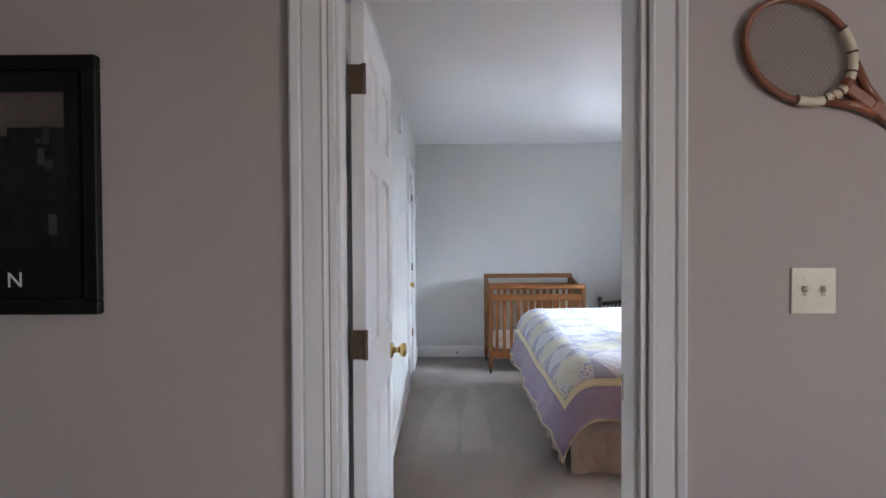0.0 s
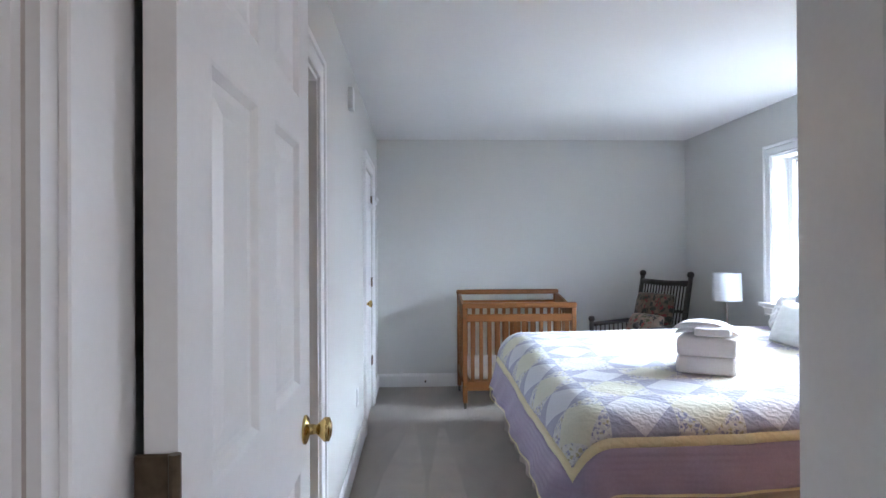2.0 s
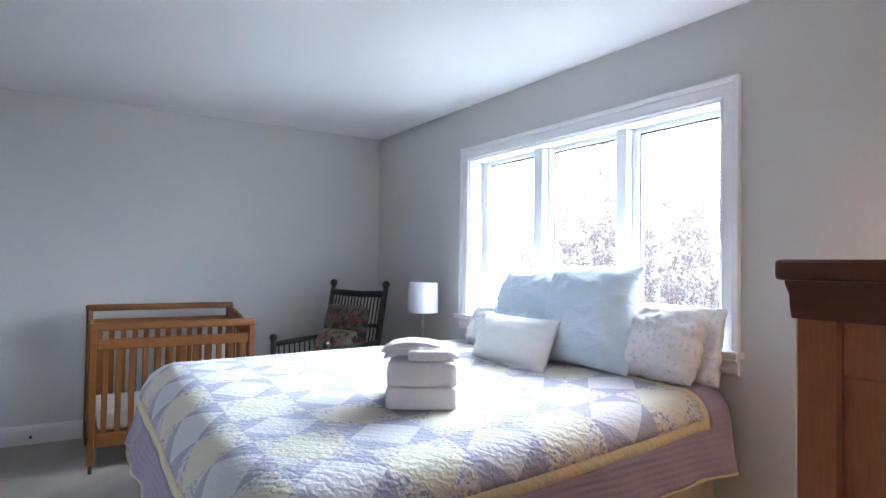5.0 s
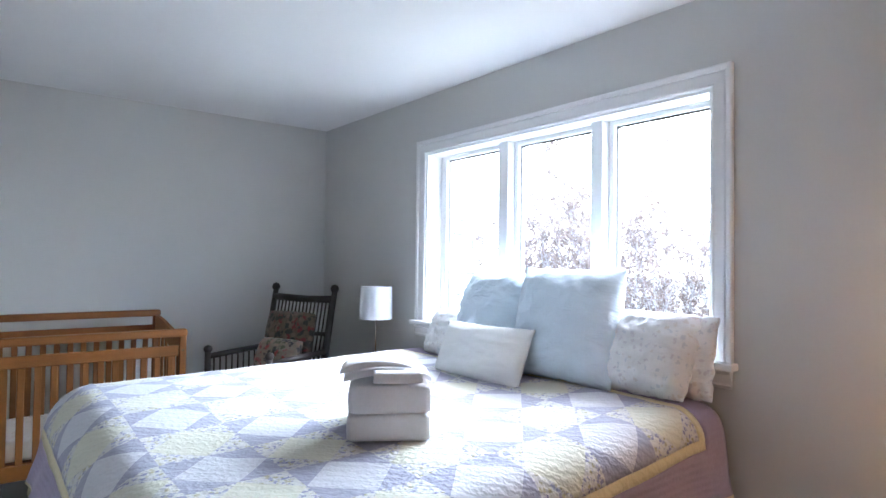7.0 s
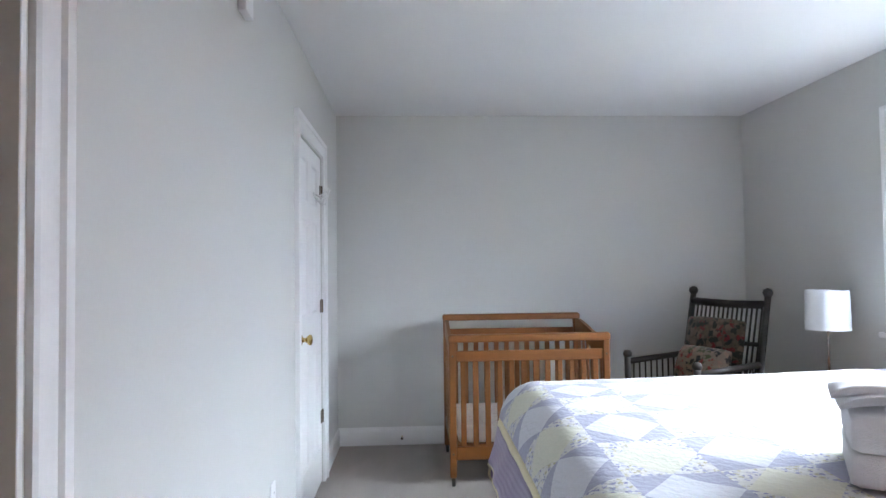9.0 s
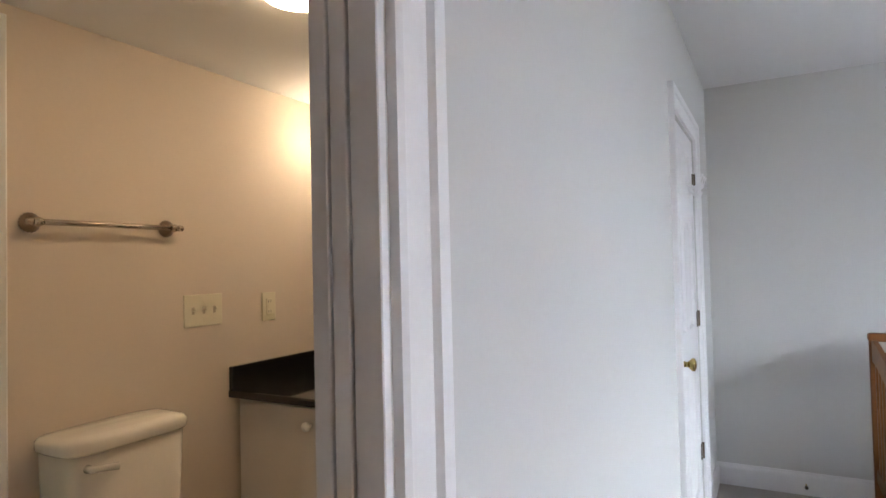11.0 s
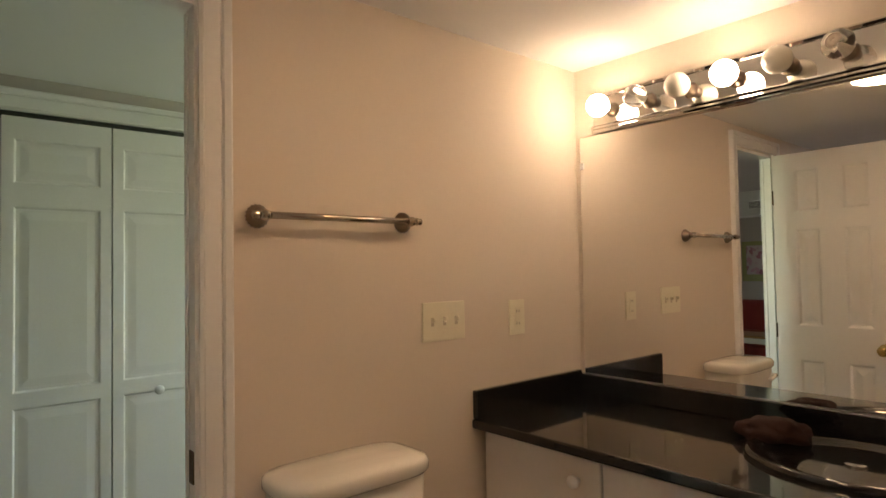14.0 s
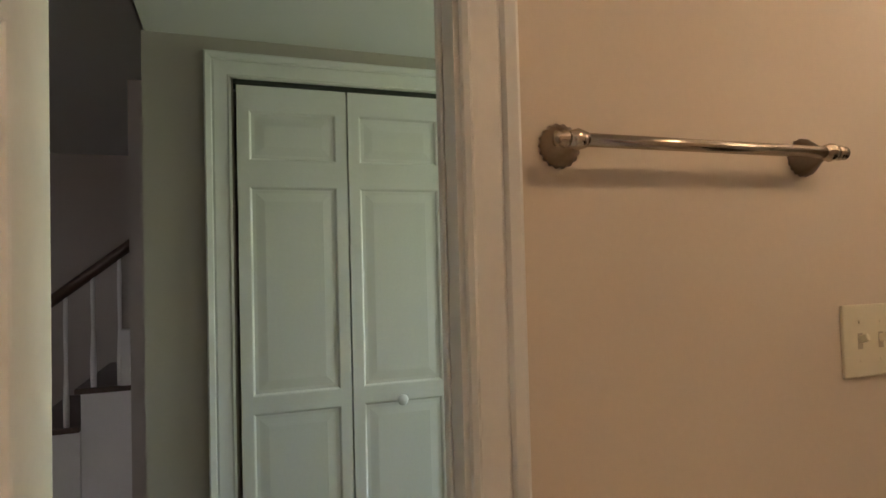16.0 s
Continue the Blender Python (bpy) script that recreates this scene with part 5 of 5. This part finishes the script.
tb = base("towel_bar", BW, 0, 1.519)
for y in (3.660, 4.084):
    m = pose(0, y, 0, 0, 90)
    ro = part("rosette", lathe([(0.028, 0.0), (0.028, 0.005), (0.026, 0.010), (0.017, 0.022), (0.011, 0.032), (0.009, 0.045)], 36, m=m), NICKEL_DARK, tb, smooth=True)
    for v in ro.data.vertices:
        r = math.hypot(v.co.y - y, v.co.z)
        if r > 0.016:
            k = 1 + 0.05 * math.cos(18 * math.atan2(v.co.z, v.co.y - y))
            v.co.y, v.co.z = y + (v.co.y - y) * k, v.co.z * k
    part("knuckle", lathe([(0.0, -0.015), (0.010, -0.012), (0.0135, 0.0), (0.010, 0.012), (0.0, 0.015)], 20, m=pose(0.046, y, 0, 90)), NICKEL, tb, smooth=True)
    e = -1 if y < 3.8 else 1
    part("end_cap", lathe([(0.009, 0.0), (0.011, 0.006), (0.008, 0.013), (0.010, 0.017), (0.0, 0.021)], 18, m=pose(0.046, y + e * 0.012, 0, -90 * e)), NICKEL, tb, smooth=True)
part("bar", rod([(0.046, 3.660, 0), (0.046, 4.084, 0)], 0.0085, 16), NICKEL, tb, smooth=True)
tagged(tb, "brushed nickel towel bar on fluted round brackets", "towel bar")


def wall_plate(name, m, w, h, label, cat, toggles=0, outlet=False, material=PLASTIC):
    """A cover plate, its face to local +y."""
    ob = base(name, 0, 0, 0)
    ob.matrix_world = m
    part("plate", boxes((-w / 2, w / 2, 0, 0.006, -h / 2, h / 2, 0.0025, 2)), material, ob)
    for k in range(toggles):
        x = (k - (toggles - 1) / 2) * 0.046
        t = part("toggle", boxes((-0.004, 0.004, 0, 0.016, -0.006, 0.006, 0.0015)), material, ob)
        t.matrix_local = pose(x, 0.005, 0.002, 22)
        # flush darker box: shade of the toggle's opening put in as colour
        part("slot", boxes((x - 0.0055, x + 0.0055, 0.0045, 0.0064, -0.0125, 0.0125)), PLATE_SHADE, ob)
        for z in (0.03, -0.03):
            part("screw", lathe([(0.003, 0), (0.003, 0.001), (0, 0.0015)], 8, m=pose(x, 0.006, z, -90)), material, ob)
    if outlet:
        part("insert", boxes((-0.0165, 0.0165, 0.004, 0.0085, -0.033, 0.033, 0.002)), material, ob)
        for z in (0.02, -0.02):
            for x in (-0.006, 0.006):
                part("slot", boxes((x - 0.001, x + 0.001, 0.0082, 0.0089, z - 0.004, z + 0.004)), SLOT, ob)
        part("button", boxes((-0.007, 0.007, 0.0082, 0.0098, -0.006, -0.001), (-0.007, 0.007, 0.0082, 0.0098, 0.001, 0.006)), material, ob)
    return tagged(ob, label, cat)


wall_plate("light_switch", pose(BW, 4.231, 1.234, 0, 0, -90), 0.163, 0.114, "ivory plastic switch plate with three toggles", "light switch", 3)
wall_plate("outlet", pose(BW, 4.548, 1.225, 0, 0, -90), 0.072, 0.114, "ivory plastic outlet with a test button", "outlet", 0, True)
wall_plate("light_switch", pose(1.040, YL, 1.235, 0, 0, 180), 0.108, 0.112, "ivory plastic switch plate with two toggles", "light switch", 2)
wall_plate("outlet", pose(XW, 4.78, 0.40, 0, 0, -90), 0.072, 0.114, "white plastic outlet low on the wall", "outlet", 0, True, WPLASTIC)


def toilet():
    """Tank against the west wall; local +x is its front."""
    ob = base("toilet", BW + 0.012, 3.83, 0.068)

    def loft(sections, n=36):
        bm = bmesh.new()
        rings = []
        for cx, rx, ry, z, e in sections:
            ring = []
            for i in range(n):
                a = 6.28319 * i / n
                ca, sa = math.cos(a), math.sin(a)
                ring.append(bm.verts.new((cx + rx * math.copysign(abs(ca) ** e, ca), ry * math.copysign(abs(sa) ** e, sa), z)))
            rings.append(ring)
        for a, b in zip(rings, rings[1:]):
            for i in range(n):
                bm.faces.new((a[i], a[(i + 1) % n], b[(i + 1) % n], b[i])).smooth = True
        bm.faces.new(rings[0][::-1])
        bm.faces.new(rings[-1])
        bmesh.ops.recalc_face_normals(bm, faces=bm.faces)
        return bm
    part("tank", loft([(0.10, 0.088, 0.155, 0.44, 0.4), (0.10, 0.094, 0.168, 0.60, 0.38), (0.10, 0.098, 0.178, 0.83, 0.36)]), PORCELAIN, ob)
    part("tank_lid", loft([(0.104, 0.100, 0.184, 0.83, 0.42), (0.104, 0.106, 0.190, 0.838, 0.42), (0.104, 0.106, 0.190, 0.858, 0.42), (0.104, 0.098, 0.183, 0.869, 0.45), (0.104, 0.07, 0.155, 0.876, 0.5), (0.104, 0.02, 0.05, 0.878, 0.6)]), PORCELAIN, ob)
    part("bowl", loft([(0.36, 0.16, 0.11, -0.064, 0.8), (0.34, 0.14, 0.10, 0.12, 0.8), (0.40, 0.20, 0.15, 0.28, 0.9), (0.43, 0.25, 0.185, 0.40, 1.0)]), PORCELAIN, ob)
    part("pedestal", boxes((0.02, 0.25, -0.10, 0.10, -0.064, 0.44, 0.03, 3)), PORCELAIN, ob)
    part("seat", loft([(0.43, 0.24, 0.185, 0.402, 1.0), (0.43, 0.245, 0.19, 0.41, 1.0), (0.43, 0.24, 0.185, 0.422, 1.0)]), PORCELAIN, ob)
    part("seat_lid", loft([(0.42, 0.235, 0.183, 0.424, 1.0), (0.42, 0.24, 0.188, 0.434, 1.0), (0.42, 0.20, 0.15, 0.446, 1.0)]), PORCELAIN, ob)
    part("flush_lever", rod([(0.194, -0.135, 0.795), (0.213, -0.135, 0.795), (0.216, -0.11, 0.793), (0.216, -0.065, 0.786)], [0.011, 0.010, 0.009, 0.011], 12), PORCELAIN, ob, "white flush lever", True)
    return tagged(ob, "white porcelain toilet with tank against the wall", "toilet")


toilet()

# ---------------------------------------------------------------- things on the bedroom walls
ch = base("door_chime", XW, 4.37, 2.15)
part("cover", boxes((0, 0.03, -0.045, 0.045, 0, 0.125, 0.006, 2)), WPLASTIC, ch)
tagged(ch, "small white plastic sensor box high on the wall", "sensor")
ds = base("door_stop", 0.268, YN - 0.014, 0.062)
part("rod", rod([(0, 0, 0), (0, -0.05, 0)], 0.005, 10), BRASS, ds)
part("tip", lathe([(0.009, 0), (0.010, 0.01), (0, 0.014)], 12, m=pose(0, -0.048, 0, 90)), RUBBER, ds)
tagged(ds, "small brass door stop on the baseboard", "door stop")
hk = base("door_hook", XW - 0.006, 5.93, 1.69)
part("bracket", boxes((0, 0.004, -0.012, 0.012, 0.0, 0.12), (0, 0.006, -0.11, 0.11, 0.03, 0.055, 0.002)), WPLASTIC, hk)
for y in (-0.08, 0, 0.08):
    part("hook", rod([(0.005, y, 0.045), (0.03, y, 0.03), (0.055, y, 0.045), (0.07, y, 0.09)], 0.006, 8), WPLASTIC, hk, smooth=True)
    part("hook", rod([(0.005, y, 0.03), (0.02, y, 0.0), (0.04, y, 0.0), (0.05, y, 0.02)], 0.005, 8), WPLASTIC, hk, smooth=True)
tagged(hk, "white hook rack on the closet door", "hook rack")

# ---------------------------------------------------------------- lounge
pf = base("framed_poster", -1.018, YL, 1.500)
PW, PH = 0.33, 0.312
part("frame", boxes((-PW, PW, -0.026, 0, PH - 0.035, PH, 0.003), (-PW, PW, -0.026, 0, -PH, -PH + 0.035, 0.003), (-PW, -PW + 0.035, -0.026, 0, -PH + 0.035, PH - 0.035, 0.003), (PW - 0.035, PW, -0.026, 0, -PH + 0.035, PH - 0.035, 0.003)), BLACKF, pf)
part("mount", boxes((-PW + 0.035, PW - 0.035, -0.010, -0.002, -PH + 0.035, PH - 0.035)), BLACKF, pf, "black mount with white letters")
city = mat("city_print", (0.009, 0.009, 0.012), 0.5, vary=0.8, scale=14, fine=60, spec=0.25)
part("print", boxes((-PW + 0.085, PW - 0.085, -0.0125, -0.0095, -0.15, 0.14)), city, pf, "dark aerial print of a city")
part("print_sky", boxes((-PW + 0.085, PW - 0.085, -0.0128, -0.0095, 0.14, 0.225)), mat("city_sky", (0.085, 0.068, 0.066), 0.5, vary=0.2, scale=5, spec=0.25), pf)
random.seed(4)
for k in range(34):
    x, z, w, h = random.uniform(-0.23, 0.225), random.uniform(-0.14, 0.15), random.uniform(0.008, 0.02), random.uniform(0.012, 0.05)
    part("building", boxes((x, x + w, -0.0135, -0.012, z, z + h)), mat("city_block", (lambda g: (g * 1.1, g, g * 0.92))(random.uniform(0.015, 0.06)), 0.6), pf)
txt = bpy.data.curves.new("letter", "FONT")
txt.body, txt.size, txt.extrude, txt.align_x = "N", 0.052, 0.0005, "CENTER"
letter = new("letter", txt)
letter.parent = pf
letter.data.materials.append(WPLASTIC)
letter.matrix_local = pose(0.12, -0.0125, -0.246, 90)
glassp = part("glazing", boxes((-PW + 0.033, PW - 0.033, -0.0185, -0.0165, -PH + 0.033, PH - 0.033)), PANE, pf)
glassp.visible_shadow = False
tagged(pf, "black-framed dark city poster hanging on the wall", "poster")


def racket():
    """A wooden tennis racket hung on the wall, its head up to the left."""
    ob = base("tennis_racket", 1.035, YL - 0.016, 1.80)
    ob.matrix_world = pose(0.996, YL - 0.014, 1.811, 0, 37, 0)
    a, b, n = 0.137, 0.108, 56
    # local x runs from head to handle; the head is an ellipse round the origin
    bm = bmesh.new()
    rings = []
    for i in range(n):
        t = 6.28319 * i / n
        c = Vector((a * math.cos(t), 0, b * math.sin(t)))
        nrm = Vector((math.cos(t) / a, 0, math.sin(t) / b)).normalized()
        rings.append([bm.verts.new(c + nrm * o + Vector((0, y, 0))) for o, y in ((0.009, -0.008), (0.011, 0), (0.009, 0.008), (-0.003, 0.009), (-0.004, 0), (-0.003, -0.009))])
    for i in range(n):
        p, q = rings[i], rings[(i + 1) % n]
        for k in range(6):
            bm.faces.new((p[k], p[(k + 1) % 6], q[(k + 1) % 6], q[k])).smooth = True
    bmesh.ops.recalc_face_normals(bm, faces=bm.faces)
    part("hoop", bm, RACKET, ob, "varnished ash hoop")
    def arc(t0, t1, n):
        return [(a * 1.02 * math.cos(t0 + (t1 - t0) * i / n), 0, b * 1.02 * math.sin(t0 + (t1 - t0) * i / n)) for i in range(n + 1)]
    part("binding", rod(arc(-1.10, 1.22, 30), 0.0122, 10), IVORY, ob, "ivory binding on the hoop", True)
    for t in (-1.08, -0.55, -0.19, 0.33, 0.73, 1.20):
        part("winding", rod(arc(t - 0.022, t + 0.022, 2), 0.0130, 10), WINDING, ob, "brown thread winding", True)
    part("inlay", rod(arc(-0.10, 0.20, 6), [0.003, 0.0134, 0.0138, 0.0138, 0.0138, 0.0134, 0.003], 10), RACKET, ob, smooth=True)
    for k in range(-12, 13):
        z = k * 0.0088
        x = a * math.sqrt(max(0, 1 - (z / b) ** 2))
        part("string", rod([(-x, 0, z), (x, 0, z)], 0.0009, 4), STRINGS, ob)
    for k in range(-14, 15):
        x = k * 0.0092
        z = b * math.sqrt(max(0, 1 - (x / a) ** 2))
        part("string", rod([(x, 0.0008, -z), (x, 0.0008, z)], 0.0009, 4), STRINGS, ob)
    for s in (1, -1):
        part("throat_arm", rod([(a * 0.86, 0, s * b * 0.56), (a + 0.045, 0, s * 0.026), (a + 0.10, 0, s * 0.012)], 0.011, 8), RACKET, ob, smooth=True)
    part("throat", boxes((a + 0.0, a + 0.10, -0.008, 0.008, -0.016, 0.016, 0.005)), RACKET, ob)
    part("shaft", boxes((a + 0.08, a + 0.25, -0.010, 0.010, -0.015, 0.015, 0.005, 2)), RACKET, ob)
    part("grip", boxes((a + 0.25, a + 0.42, -0.015, 0.015, -0.017, 0.017, 0.007, 2)), mat("leather_grip", (0.06, 0.03, 0.02), 0.7), ob)
    return tagged(ob, "old wooden tennis racket hung on the wall", "tennis racket")


racket()


def stairs():
    ob = base("staircase", 0, 0, 0)
    rise, going, x0, x1 = 0.195, 0.25, -5.5, -4.56
    for n in range(1, 13):
        y = 2.51 + (n - 4) * going
        z = n * rise
        if z > 2.3:
            break
        part("tread", boxes((x0, x1 + 0.03, y - 0.025, y + going, z - 0.03, z, 0.008, 2)), STAIRWOOD, ob)
        part("riser", boxes((x0, x1, y, y + going - 0.005 if n > 0 else y, 0, z - 0.031)), TRIM, ob)
        for k in (0.06, 0.185):
            part("baluster", rod([(x1 + 0.0, y + k, z), (x1, y + k, z + 0.12), (x1, y + k, z + 0.30), (x1, y + k, z + 0.55), (x1, y + k, z + 0.56 + k * 0.78)], [0.014, 0.016, 0.009, 0.012, 0.009], 8), TRIM, ob, smooth=True)
    part("handrail", rod([(x1, 1.72, 0.72), (x1, 3.9, 0.72 + 2.18 * 0.78)], 0.030, 10), STAIRWOOD, ob, "dark wooden handrail", True)
    part("half_newel", boxes((x1 - 0.03, x1 + 0.04, 2.70, 2.752, 0.78, 1.075, 0.006)), TRIM, ob)
    part("newel", boxes((x1 - 0.04, x1 + 0.04, 1.66, 1.74, 0, 0.86, 0.006)), TRIM, ob)
    return tagged(ob, "white staircase with dark treads and handrail", "staircase", kind="structure")


stairs()


def sofa():
    ob = base("sofa", -3.45, -1.95, 0)
    part("base", boxes((-0.95, 0.95, -0.40, 0.40, 0.08, 0.30, 0.03, 2)), RED, ob)
    part("backrest", boxes((-0.95, 0.95, -0.42, -0.20, 0.30, 0.86, 0.06, 3)), RED, ob)
    for s in (-1, 1):
        part("armrest", boxes((s * 0.86 - 0.09, s * 0.86 + 0.09, -0.38, 0.42, 0.28, 0.60, 0.05, 3)), RED, ob)
        part("seat_cushion", boxes((s * 0.385 - 0.37, s * 0.385 + 0.37, -0.22, 0.42, 0.30, 0.45, 0.04, 3)), RED, ob)
        for y in (-0.33, 0.33):
            part("foot", boxes((s * 0.88 - 0.025, s * 0.88 + 0.025, y - 0.025, y + 0.025, 0, 0.08)), BLACKWOOD, ob)
    return tagged(ob, "dark red upholstered sofa against the lounge wall", "sofa")


sofa()
pillow("cushion", 0.42, 0.40, 0.14, RED, pose(-3.35, -2.02, 0.455, 0, 0, 180) @ pose(0, 0, 0, 15), "dark red cushion on the sofa", 0.004, 2.0, group="cushions on the sofa")


def side_table():
    ob = base("side_table", -3.5, -1.15, 0)
    part("tabletop", boxes((-0.36, 0.36, -0.26, 0.26, 0.47, 0.50, 0.008, 2)), OAK, ob)
    part("apron", boxes((-0.32, 0.32, -0.22, 0.22, 0.40, 0.47)), TRIM, ob)
    for sx in (-1, 1):
        for sy in (-1, 1):
            part("leg", rod([(sx * 0.31, sy * 0.21, 0.0), (sx * 0.30, sy * 0.20, 0.2), (sx * 0.29, sy * 0.19, 0.44)], [0.018, 0.022, 0.03], 10), TRIM, ob)
    return tagged(ob, "small white table with a wooden top before the sofa", "table")


side_table()
art = base("wall_art", -3.55, LS, 1.42)
part("backing", boxes((-0.55, 0.55, 0, 0.03, -0.30, 0.28, 0.01, 2)), mat("art_green", (0.36, 0.38, 0.18), 0.8, vary=0.2), art)
part("print", boxes((-0.48, 0.48, 0.028, 0.036, -0.20, 0.22, 0.01)), speckled("art_pink", (0.62, 0.52, 0.52), [(0.45, 0.2, 0.25), (0.6, 0.35, 0.4)], 9, 0.4), art)
tagged(art, "wall hanging with a pink and white design on green", "wall art")
sf = slab("lounge_soffit", CEIL, "white boxed soffit with a vent", "soffit", (-5.5, -1.6, LS, LS + 0.35, 2.05, 2.4))
vent = base("air_vent", -3.75, LS + 0.35, 2.2)
part("frame", boxes((-0.11, 0.11, 0, 0.008, -0.06, 0.06, 0.003)), TRIM, vent)
for k in range(5):
    part("slat", boxes((-0.09, 0.09, 0.008, 0.012, -0.045 + k * 0.02, -0.038 + k * 0.02)), SLOT, vent)
tagged(vent, "small white air vent on the soffit", "air vent")
